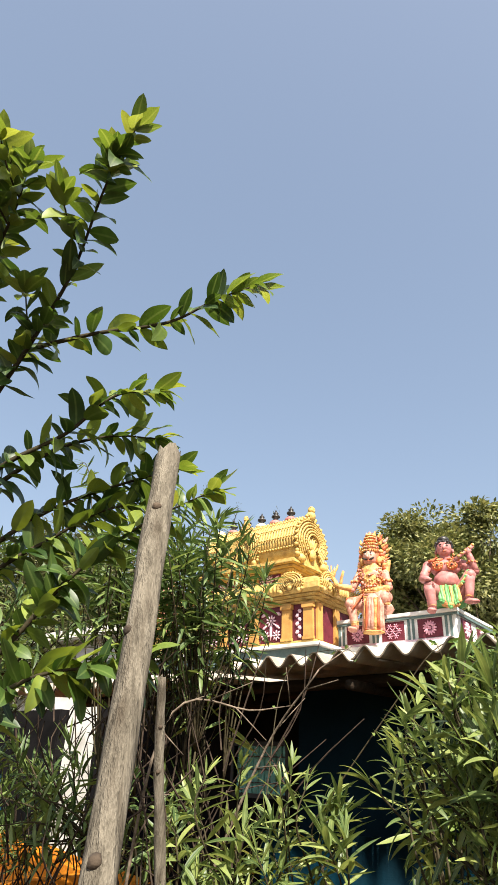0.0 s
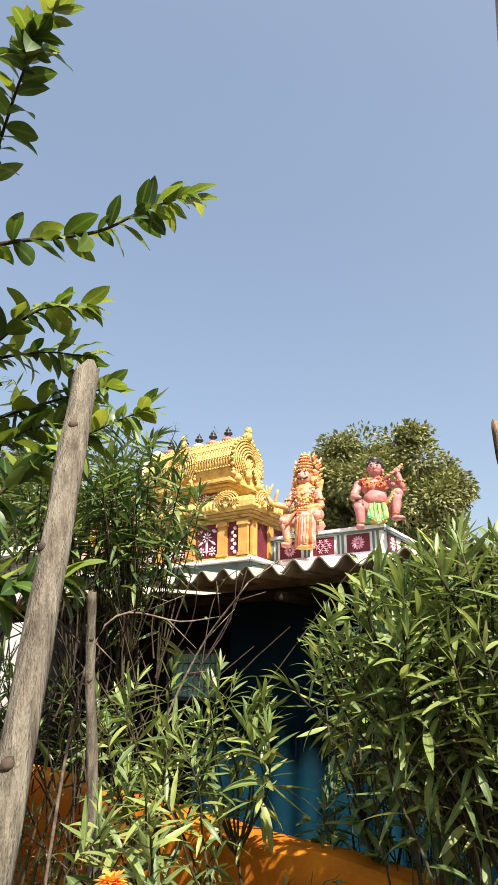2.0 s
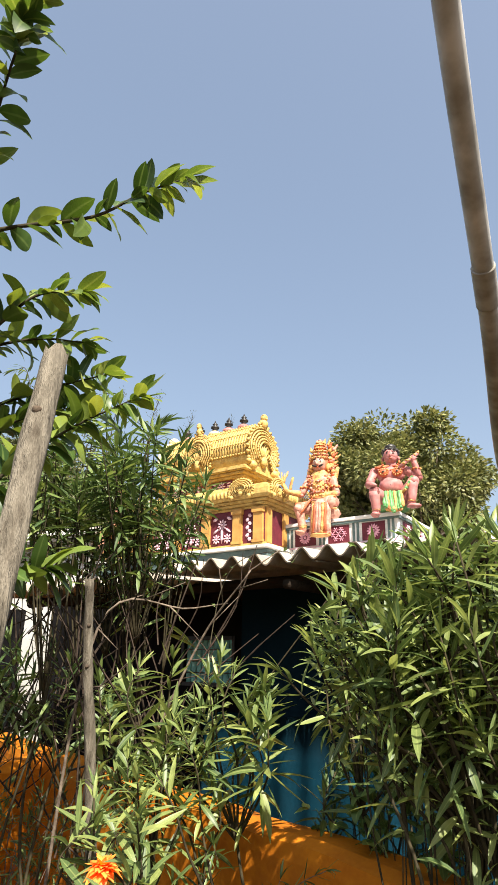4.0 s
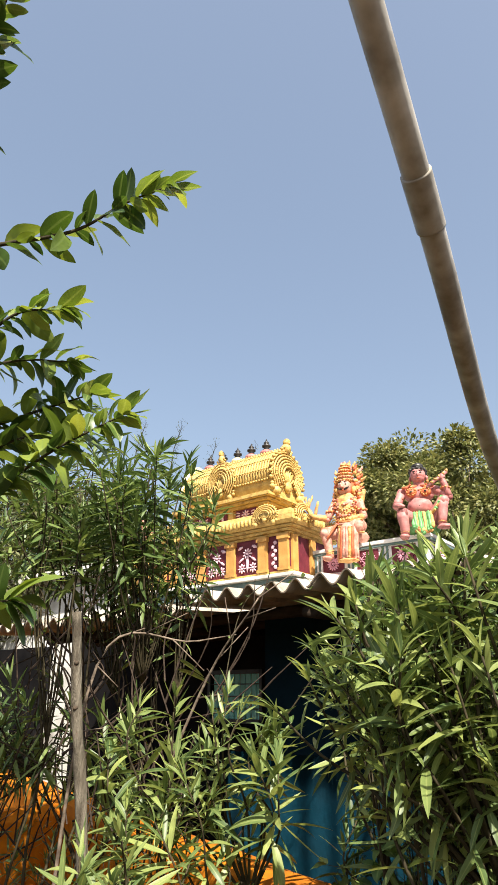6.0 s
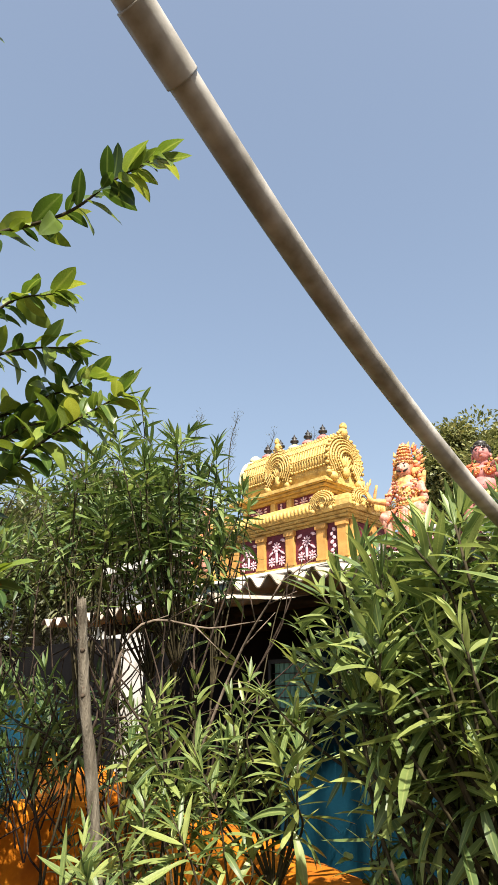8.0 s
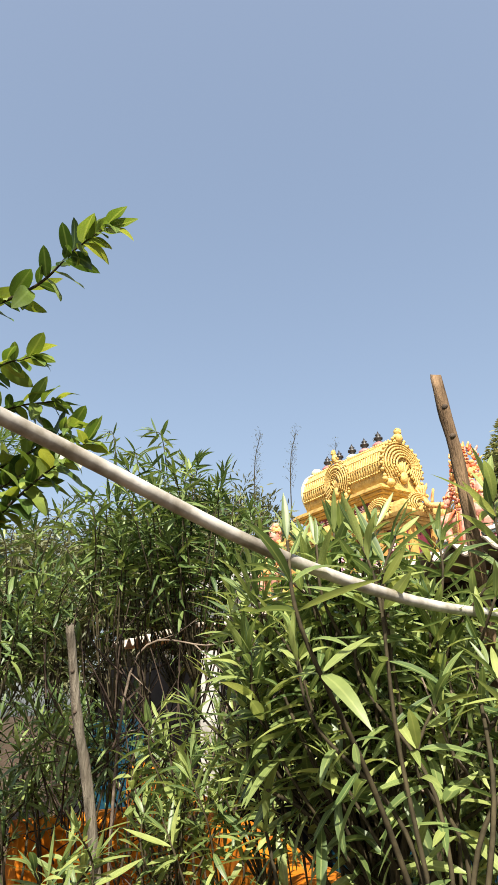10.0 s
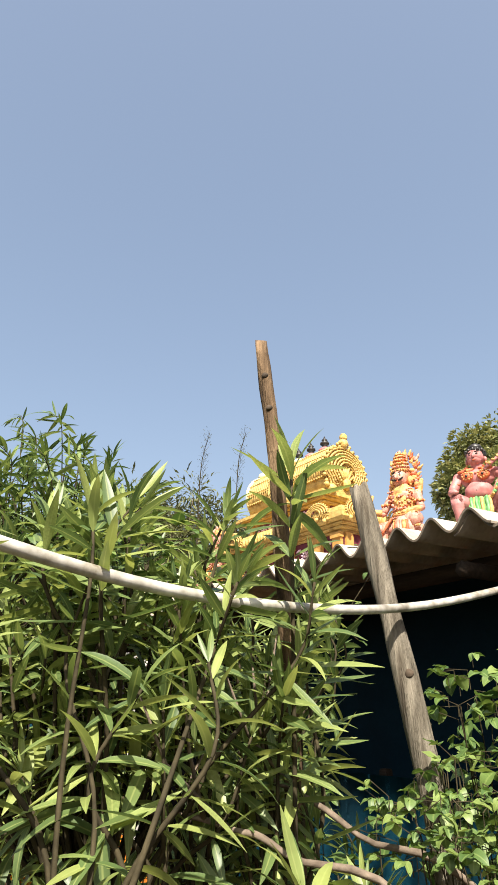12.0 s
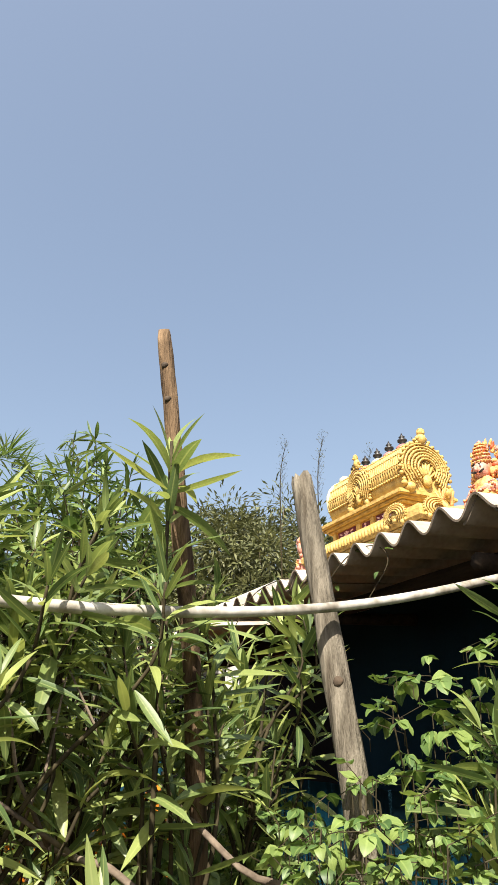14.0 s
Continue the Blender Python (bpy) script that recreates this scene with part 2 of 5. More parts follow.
def tube(bm, line, r0, r1, sides=8, mat=0, rough=0.0, caps=True, seed=0.0):
    """A tapered tube along a line of points, with an uneven skin."""
    rings = []
    up = Vector((0.31, 0.17, 0.93))
    for i, p in enumerate(line):
        d = (line[min(i + 1, len(line) - 1)] - line[max(i - 1, 0)]).normalized()
        a = d.cross(up)
        a = (a if a.length > 0.05 else d.cross(Vector((1, 0, 0)))).normalized()
        b = d.cross(a)
        r = r0 + (r1 - r0) * i / max(1, len(line) - 1)
        ring = []
        for k in range(sides):
            t = 2 * math.pi * k / sides
            rr = r
            if rough:
                rr *= 1 + rough * noise.noise(Vector((math.cos(t) * 1.3, math.sin(t) * 1.3, i * 0.35 + seed)))
            ring.append(bm.verts.new(p + (a * math.cos(t) + b * math.sin(t)) * rr))
        rings.append(ring)
    for u, v in zip(rings, rings[1:]):
        for k in range(sides):
            f = bm.faces.new((u[k], u[(k + 1) % sides], v[(k + 1) % sides], v[k]))
            f.material_index = mat
    if caps:
        for ring in (rings[0][::-1], rings[-1]):
            bm.faces.new(ring).material_index = mat
    return rings


def limb(bm, a, b, ra, rb, mat=0):
    tube(bm, [Vector(a).lerp(Vector(b), k / 4) for k in range(5)], ra, rb, 10, mat)
    blob(bm, a, ra, mat=mat, sub=2)
    blob(bm, b, rb, mat=mat, sub=2)


def revolve(bm, centre, profile, sides=12, mat=0):
    """A turned form: profile is radius, height pairs above the centre."""
    c = Vector(centre)
    rings = [[bm.verts.new(c + Vector((r * math.cos(2 * math.pi * k / sides), r * math.sin(2 * math.pi * k / sides), h))) for k in range(sides)] for r, h in profile]
    for u, v in zip(rings, rings[1:]):
        for k in range(sides):
            bm.faces.new((u[k], u[(k + 1) % sides], v[(k + 1) % sides], v[k])).material_index = mat
    bm.faces.new(rings[0][::-1]).material_index = mat
    bm.faces.new(rings[-1]).material_index = mat


# ---- foliage helpers ----
def leaf_data(name, width, curl, fold, mat, belly=0.5, stations=6, wave=0.0, full=0.8):
    """One leaf of length 1 along x: a folded, curled blade with a pointed tip."""
    vs, fs, uvs = [], [], []
    for i in range(stations + 1):
        u = i / stations
        w = width * (math.sin(math.pi * u ** belly) ** full if 0 < u < 1 else 0.03) * 0.5
        ang = curl * u
        x = math.sin(ang) / curl if abs(curl) > 1e-3 else u
        z = -(1 - math.cos(ang)) / curl if abs(curl) > 1e-3 else 0
        for s in (-1, 0, 1):
            vs.append((x, s * w, z + abs(s) * w * fold + s * wave * math.sin(u * 9) * w))
            uvs.append((u, 0.5 + 0.5 * s))
    for i in range(stations):
        for k in (0, 1):
            a = i * 3 + k
            fs.append((a, a + 3, a + 4, a + 1))
    me = bpy.data.meshes.new(name)
    me.from_pydata(vs, [], fs)
    lay = me.uv_layers.new(name="UVMap")
    for p in me.polygons:
        p.use_smooth = True
        for li in p.loop_indices:
            lay.data[li].uv = uvs[me.loops[li].vertex_index]
    me.materials.append(mat)
    return me, np.array(vs), np.array(fs), np.array(uvs)


def leaf_set(name, mat, width, belly, fold, curls, **kw):
    return [leaf_data(name, width * (0.85 + 0.3 * random.random()), c, fold, mat, belly, **kw) for c in curls]


def aim(place, way, length, spin=0.0):
    """The pose of a leaf that grows from a place along a way, its face turned upwards."""
    x = Vector(way).normalized()
    y = Vector((0, 0, 1)).cross(x)
    y = (y if y.length > 0.05 else Vector((0, 1, 0))).normalized()
    z = x.cross(y)
    m = Matrix((x, y, z)).transposed().to_4x4()
    return Matrix.Translation(place) @ m @ Matrix.Rotation(spin, 4, "X") @ Matrix.Scale(length, 4)


def joined_leaves(name, leaves, poses, mat, parent, kind="stuff", label=""):
    """Many leaves in one mesh under a plant."""
    base = root_of(parent)
    vs, fs, us, off = [], [], [], 0
    for m in poses:
        _, v, f, u = random.choice(leaves)
        a = np.array(m)
        vs.append(v @ a[:3, :3].T + a[:3, 3] - np.array(base))
        fs.append(f + off)
        us.append(u)
        off += len(v)
    if not vs:
        return None
    vs, fs, us = np.concatenate(vs), np.concatenate(fs), np.concatenate(us)
    me = bpy.data.meshes.new(name)
    me.from_pydata(vs.tolist(), [], fs.tolist())
    lay = me.uv_layers.new(name="UVMap")
    lay.data.foreach_set("uv", us[fs.ravel()].ravel())
    me.polygons.foreach_set("use_smooth", [True] * len(me.polygons))
    me.materials.append(mat)
    ob = new(name, me)
    ob.parent = parent
    return tagged(ob, label, "", "", kind)


def single_leaves(leaves, poses, parent):
    """Leaves as parts of their own that share a few meshes."""
    base = Matrix.Translation(-root_of(parent))
    for m in poses:
        ob = new("leaf", random.choice(leaves)[0])
        ob.parent = parent
        ob.matrix_basis = base @ m


def around(way, angle, turn):
    """A direction at an angle from a way, turned round it."""
    w = Vector(way).normalized()
    a = w.cross(Vector((0.2, 0.1, 0.97)))
    a = (a if a.length > 0.05 else w.cross(Vector((1, 0, 0)))).normalized()
    b = w.cross(a)
    return w * math.cos(angle) + (a * math.cos(turn) + b * math.sin(turn)) * math.sin(angle)


def whorled_shoot(line, nodes, step, size, poses):
    """Leaves in threes down a shoot from its tip: a tuft of young upright ones, spreading and drooping ones below."""
    turn = random.random() * 6.28
    tip, w = line[-1], (line[-1] - line[-3]).normalized()
    for k in range(4):
        poses.append(aim(tip, around(w, radians(random.uniform(6, 26)), turn + k * 1.6), size * random.uniform(0.5, 0.85), random.uniform(-0.9, 0.9)))
    at, run, i = Vector(tip), 0.0, len(line) - 1
    for k in range(1, nodes):
        need = step * k * (1 + 0.05 * k)
        while i > 1 and run + (line[i] - line[i - 1]).length < need:
            run += (line[i] - line[i - 1]).length
            i -= 1
        seg = line[i - 1] - line[i]
        at = line[i] + seg.normalized() * min(seg.length, need - run)
        w = -seg.normalized()
        ang = radians(26 + min(62, 11 * k) + random.uniform(-14, 14))
        ln = size * (0.75 + 0.25 * min(1, k / 2.5)) * random.uniform(0.7, 1.18)
        for j in range(3):
            if random.random() < 0.06 * k - 0.12:
                continue
            d = around(w, ang + random.uniform(-0.2, 0.2), turn + j * 2.094 + random.uniform(-0.4, 0.4))
            d.z -= 0.03 * k
            poses.append(aim(at, d, ln * random.uniform(0.85, 1.1), random.uniform(-0.7, 0.7)))
        turn += 1.05


def shrub(name, label, roots, tips, leaves, mat, size=0.125, nodes=8, step=0.026, singles=0, stem=0.006, stem_mat=None, lean=0.4, group="", limbs=7):
    """A shrub: limbs that fan out from the ground and fork into slim twigs with whorled narrow leaves at their ends."""
    t = thing(name, Vector(roots[0]), label, "shrub", group)
    bm = bmesh.new()
    poses, forks = [], []
    for k in range(limbs):
        tip = Vector(tips[(k * 5) % len(tips)])
        r = Vector(random.choice(roots)) + Vector((random.uniform(-0.2, 0.2), random.uniform(-0.16, 0.16), 0))
        f = r.lerp(tip, random.uniform(0.52, 0.74)) + Vector((random.uniform(-0.06, 0.06), random.uniform(-0.06, 0.06), 0))
        mid = r.lerp(f, 0.6) + Vector((random.uniform(-0.15, 0.15), random.uniform(-0.15, 0.15), 0.02))
        tube(bm, spline([r, mid, f], 6), stem * random.uniform(1.1, 1.5), stem * 0.8, 6, 0, 0.15)
        forks.append(f)
    for tip in tips:
        tip = Vector(tip)
        f = min(forks, key=lambda q: (q.xy - tip.xy).length * 1.2 + abs(tip.z - 0.35 - q.z) + random.random() * 0.15)
        out = Vector((tip.x - f.x, tip.y - f.y, 0))
        w = (out * 1.2 + Vector((random.uniform(-lean, lean), random.uniform(-lean, lean), 0.7))).normalized()
        mid = f.lerp(tip, 0.5) + Vector((random.uniform(-0.05, 0.05), random.uniform(-0.05, 0.05), -0.02))
        line = spline([f, mid, tip - w * 0.12, tip], 6)
        tube(bm, line, stem * random.uniform(0.6, 0.85), stem * 0.36, 5, 0)
        whorled_shoot(line, nodes + random.randint(-2, 3), step * random.uniform(0.85, 1.3), size * random.uniform(0.8, 1.15), poses)
    part("stem", bm, stem_mat or TWIG, t, smooth=True, kind="stuff")
    random.shuffle(poses)
    single_leaves(leaves, poses[:singles], t)
    joined_leaves("foliage", leaves, poses[singles:], mat, t)
    return t


def scatter(centre, radii, n, shell=0.35):
    """Points in the upper part of an egg-shaped volume, more of them near its skin."""
    out = []
    while len(out) < n:
        v = Vector((random.uniform(-1, 1), random.uniform(-1, 1), random.uniform(-0.8, 1)))
        if shell < v.length < 1:
            out.append(Vector(centre) + Vector([a * b for a, b in zip(v, radii)]))
    return out


def tree(name, label, root, crown, clumps, per, leaves, mat, size, trunk=0.12, spread=0.3, droop=0.0, seed=0):
    """A tree: tapered trunk, limbs to each clump and a crown of many leaves with gaps."""
    random.seed(seed)
    t = thing(name, root, label, "tree")
    c, r = Vector(crown[0]), Vector(crown[1])
    fork = Vector(root).lerp(c, 0.6)
    bm = bmesh.new()
    tube(bm, spline([root, Vector(root).lerp(fork, 0.5) + Vector((0.08, 0.05, 0)), fork], 6), trunk, trunk * 0.6, 9, 0, 0.25)
    part("trunk", bm, BARK, t, smooth=True)
    bm = bmesh.new()
    poses = []
    for p in scatter(c, r, clumps, 0.45):
        tube(bm, spline([fork, fork.lerp(p, 0.5) + Vector((0, 0, 0.12)), p], 4), trunk * 0.28, trunk * 0.04, 5)
        s = spread * random.uniform(0.6, 1.25)
        for _ in range(int(per * random.uniform(0.6, 1.3))):
            v = Vector((random.gauss(0, 1), random.gauss(0, 1), random.gauss(0, 0.8))) * s * 0.5
            v *= min(1.0, s * 0.95 / v.length)
            d = v.normalized() + Vector((random.uniform(-0.6, 0.6), random.uniform(-0.6, 0.6), random.uniform(-0.4, 0.5) - droop))
            poses.append(aim(p + v, d, size * random.uniform(0.6, 1.2), random.uniform(-1, 1)))
    part("limb", bm, BARK, t, smooth=True, kind="stuff")
    joined_leaves("crown", leaves, poses, mat, t)
    return t


# ---- ground and large structure ----
bm = bmesh.new()
bmesh.ops.create_grid(bm, x_segments=60, y_segments=60, size=1.0)
for v in bm.verts:
    r = max(abs(v.co.x), abs(v.co.y))
    v.co *= 12 if r < 0.5 else 12 + (r - 0.5) * 3000
    v.co.z = 0.05 * noise.noise(v.co * 0.7) if v.co.length < 15 else 0.0
tagged(part("ground", bm, EARTH, smooth=True), "dry reddish earth with scattered weeds", "ground", kind="structure")

# house behind the shrubs: blue front wall, dark recess beside it
house = thing("house", (0.8, 0.7, 0), "small blue-painted house with a dark veranda recess under a cement-sheet roof", "house")
# wall colour darkened to deepen the shade under the eaves
part("front_wall", boxes((-0.93, 3.4, 0.70, 0.82, 0, 2.115)), SHADED_BLUE, house, "blue wall under the eaves, shade put into its colour")
bm = bmesh.new()
n = 260
low = [[bm.verts.new((-0.95 + 4.35 * i / n, 0.36 + 0.012 * math.sin(i * 0.55 + 2.0 * noise.noise(Vector((i * 0.05, z, 0)))) + 0.006 * noise.noise(Vector((i * 0.13, z * 2, 4))), z)) for i in range(n + 1)] for z in (0.04, 0.5, 0.9, 1.15, 1.34)]
for a, b in zip(low, low[1:]):
    for i in range(n):
        bm.faces.new((a[i], a[i + 1], b[i + 1], b[i]))
bmesh.ops.solidify(bm, geom=bm.faces[:], thickness=0.004)
part("sheet", bm, BLUE, house, "blue sheet with upright folds hung before the wall", smooth=True)
for k in range(5):
    part("sheet_post", boxes((-0.93 + k * 1.06, -0.89 + k * 1.06, 0.385, 0.425, 0, 1.36), bevel=0.004), TIMBER, house, "dark timber post behind the sheet")
part("plinth", boxes((-1.0, 3.45, 0.58, 0.70, 0, 0.40), bevel=0.01), LIME, house, "pale cement plinth")
part("return_wall", boxes((-0.93, -0.81, 0.823, 1.55, 0, 2.05)), BLUE, house)
bm = bmesh.new()
outer = [bm.verts.new((x, 1.55, z)) for x, z in ((-3.9, 0), (-0.81, 0), (-0.81, 2.23), (-3.9, 2.19))]
inner = [bm.verts.new((x, 1.55, z)) for x, z in ((-2.12, 1.45), (-1.62, 1.45), (-1.62, 1.80), (-2.12, 1.80))]
for k in range(4):
    bm.faces.new((outer[k], outer[(k + 1) % 4], inner[(k + 1) % 4], inner[k]))
r = bmesh.ops.extrude_face_region(bm, geom=bm.faces[:])
bmesh.ops.translate(bm, verts=[v for v in r["geom"] if isinstance(v, bmesh.types.BMVert)], vec=(0, 0.12, 0))
bmesh.ops.recalc_face_normals(bm, faces=bm.faces)
part("back_wall", bm, SHADE_WALL, house, "plaster wall with the recess shade put into its colour")
# added wall, its dark colour stands in for shade left of the recess
part("side_wall", boxes((-7.5, -4.5, 1.55, 1.67, 0, 2.12), bevel=0.01), SHADE_WALL, house, "added plaster wall beyond a gap, coloured dark as shade")
part("end_wall", boxes((3.4, 3.52, 0.3, 2.2, 0, 2.3)), BLUE, house)
win = part("window", boxes((-2.14, -1.60, 1.535, 1.575, 1.43, 1.46), (-2.14, -1.60, 1.535, 1.575, 1.79, 1.82), (-2.15, -2.12, 1.535, 1.575, 1.43, 1.82), (-1.62, -1.59, 1.535, 1.575, 1.43, 1.82), bevel=0.003), DARK_PAINT, house, "dark window frame")
GLOW_CLOTH = material("turquoise_shutter", (0.22, 0.66, 0.58), (0.40, 0.80, 0.72), 30, 0.6, 0.1, stretch=(30, 1, 1))
for k in range(9):
    part("slat", boxes((-2.115 + k * 0.056, -2.069 + k * 0.056, 1.575, 1.59, 1.46, 1.79), bevel=0.003), GLOW_CLOTH, win, "turquoise slat")
for k in range(3):
    part("bar", boxes((-2.12, -1.62, 1.55, 1.556, 1.53 + k * 0.09, 1.538 + k * 0.09)), DARK_PAINT, win)

# corrugated roof
PITCH, AMP = 0.146, 0.030


def cement_sheet(roof, x0, waves, y0, y1, z_low, rise):
    """One corrugated sheet; its valleys lie at x0, x0 + pitch and so on."""
    n, rows = waves * 18, 4
    bm = bmesh.new()
    grid = []
    for j in range(rows + 1):
        y = y0 + (y1 - y0) * j / rows
        row = []
        for i in range(n + 1):
            x = x0 + PITCH * waves * i / n
            s = math.sin(2 * math.pi * (x / PITCH) - math.pi / 2)
            edge = 0.006 * noise.noise(Vector((x * 6, 1.7, 0))) if j == 0 else 0
            row.append(bm.verts.new((x, y + edge, z_low + AMP * (1 + s * 1.0) + rise * (y - y0) + 0.004 * noise.noise(Vector((x, y, 3))))))
        grid.append(row)
    for a, b in zip(grid, grid[1:]):
        for i in range(n):
            bm.faces.new((a[i], a[i + 1], b[i + 1], b[i]))
    bmesh.ops.recalc_face_normals(bm, faces=bm.faces)
    bmesh.ops.solidify(bm, geom=bm.faces[:], thickness=0.007)
    bm.normal_update()
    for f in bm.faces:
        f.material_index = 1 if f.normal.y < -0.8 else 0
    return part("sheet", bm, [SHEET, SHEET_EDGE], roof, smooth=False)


roof = thing("corrugated_roof", (0.5, 0.8, 2.1), "weathered grey corrugated cement-sheet roof on dark timber", "roof")
# leftmost sheet lengthened behind the foliage, added to shade the recess wall
cement_sheet(roof, -21 * PITCH + 0.03, 14, -0.03, 2.38, 2.035, 0.07)
cement_sheet(roof, -7 * PITCH, 7, 0.0, 2.406, 2.088, 0.07)
cement_sheet(roof, -PITCH, 8, -0.012, 2.406, 2.098, 0.07)
cement_sheet(roof, 6 * PITCH, 8, 0.005, 2.406, 2.088, 0.07)
cement_sheet(roof, 13 * PITCH, 8, -0.01, 2.406, 2.098, 0.07)
for y, z in ((0.30, 2.03), (0.74, 2.045), (1.5, 2.10)):
    bm = bmesh.new()
    tube(bm, spline([(-2.6, y, z - 0.03), (0, y + 0.01, z + 0.012), (1.6, y - 0.01, z), (3.4, y, z + 0.01)], 6), 0.033, 0.036, 8, 0, 0.2)
    part("purlin", bm, TIMBER, roof, smooth=True)
for k in range(6):
    x = -2.3 + k * 1.05
    bm = bmesh.new()
    tube(bm, spline([(x, 0.06, 1.99), (x + 0.01, 0.9, 2.02), (x, 1.7, 2.07)], 4), 0.026, 0.03, 7, 0, 0.2)
    part("rafter", bm, TIMBER, roof, smooth=True)

# low orange wall
A, B = Vector((-5.2, 1.19, 0)), Vector((0.92, -0.93, 0))
along = (B - A).normalized()
side = Vector((-along.y, along.x, 0))
wall = thing("compound_wall", A.lerp(B, 0.5), "low orange-painted garden wall with a rounded worn top", "wall")
bm = bmesh.new()
rows = []
for i in range(61):
    p = A.lerp(B, i / 60)
    h = 1.09 + 0.018 * noise.noise(p * 2.1)
    prof = [(-0.11, 0), (-0.11, h - 0.06), (-0.09, h - 0.012), (-0.05, h), (0.06, h + 0.003), (0.10, h - 0.015), (0.11, h - 0.06), (0.11, 0)]
    rows.append([bm.verts.new(p + side * (-a + 0.008 * noise.noise(p * 4 + Vector((a, b, 0)))) + Vector((0, 0, b))) for a, b in prof])
for a, b in zip(rows, rows[1:]):
    for k in range(len(a) - 1):
        bm.faces.new((a[k], a[k + 1], b[k + 1], b[k]))
bm.faces.new(rows[0])
bm.faces.new(rows[-1][::-1])
bmesh.ops.recalc_face_normals(bm, faces=bm.faces)
part("masonry", bm, ORANGE, wall)

# short return of the orange wall, beside the gate
C, D = Vector((-1.78, -0.12, 0)), Vector((-1.78, -1.04, 0))
way = (D - C).normalized()
across = Vector((-way.y, way.x, 0))
bm = bmesh.new()
rows = []
for i in range(13):
    p = C.lerp(D, i / 12)
    h = 1.07 + 0.02 * noise.noise(p * 2.3)
    rows.append([bm.verts.new(p + across * (a + 0.008 * noise.noise(p * 4 + Vector((a, b, 0)))) + Vector((0, 0, b))) for a, b in ((-0.09, 0), (-0.09, h - 0.05), (-0.05, h), (0.05, h), (0.09, h - 0.05), (0.09, 0))])
for a, b in zip(rows, rows[1:]):
    for k in range(5):
        bm.faces.new((a[k], a[k + 1], b[k + 1], b[k]))
bm.faces.new(rows[0])
bm.faces.new(rows[-1][::-1])
bmesh.ops.recalc_face_normals(bm, faces=bm.faces)
part("return_wall", bm, ORANGE, wall, "stained orange return wall")

# white outbuilding at the far side, blue sheet in front of it
shed = thing("white_outbuilding", (-6.4, 3.4, 0), "whitewashed low building half hidden by shrubs", "building")
part("wall", boxes((-8.6, -4.4, 2.4, 5.0, 0, 3.02), bevel=0.02), LIME, shed)
part("roof_slab", boxes((-8.75, -4.25, 2.2, 5.1, 3.023, 3.15), bevel=0.02), LIME, shed)
gate = thing("blue_gate", (-5.05, 0.9, 0), "blue painted sheet-metal gate beside the orange wall", "gate")
for k in range(4):
    part("panel", boxes((-5.75 + k * 0.36, -5.40 + k * 0.36, 0.88, 0.91, 0.0, 1.5), bevel=0.008), BLUE, gate)
for z in (0.4, 1.2):
    part("rail", boxes((-5.75, -4.32, 0.915, 0.95, z, z + 0.05)), BLUE, gate)

# ---- temple: base, tower, parapet ----
temple = thing("temple_building", (-2.6, 3.2, 0), "flat-roofed temple hall with white cap and grey-green band", "building")
part("hall_wall", boxes((-4.2, -0.66, 2.40, 5.2, 0, 2.55)), LIME, temple)
part("band", boxes((-4.22, -1.78, 2.28, 3.5, 2.553, 2.665), (-1.777, -0.60, 2.72, 5.2, 2.553, 2.66)), TEAL, temple, "grey-green painted band")
part("cap", boxes((-4.25, -1.74, 2.24, 3.55, 2.668, 2.705), (-1.737, -0.57, 2.69, 5.2, 2.664, 2.712), bevel=0.006), WHITE, temple, "white ledge")

tower = thing("temple_tower", (-2.8, 2.74, 2.705), "gold-painted two-tier temple tower with barrel roof and horseshoe gables", "temple tower")
X0, X1, YF, YB = -3.62, -1.87, 2.36, 3.12
part("lower_body", boxes((X0, X1, YF, YB, 2.708, 3.10)), MAROON, tower, "maroon lower wall")
part("foot_moulding", boxes((X0 - 0.03, X1 + 0.03, YF - 0.03, YB + 0.03, 2.7085, 2.745), bevel=0.006), GOLD, tower)


def flower(bm, c, r, ax, petals=10, mat=0, depth=0.012):
    """A raised flower: petals round a middle, on a face whose normal is -y ('y') or +x ('x')."""
    for k in range(petals):
        t = 2 * math.pi * k / petals
        a, b = math.cos(t) * r * 0.62, math.sin(t) * r * 0.62
        if ax == "y":
            blob(bm, (c[0] + a, c[1], c[2] + b), (r * 0.36, depth, r * 0.15), (0, -math.degrees(t), 0), mat, 1)
        else:
            blob(bm, (c[0], c[1] + a, c[2] + b), (depth, r * 0.36, r * 0.15), (math.degrees(t), 0, 0), mat, 1)
    blob(bm, c, (r * 0.25, depth * 1.4, r * 0.25) if ax == "y" else (depth * 1.4, r * 0.25, r * 0.25), mat=mat, sub=1)


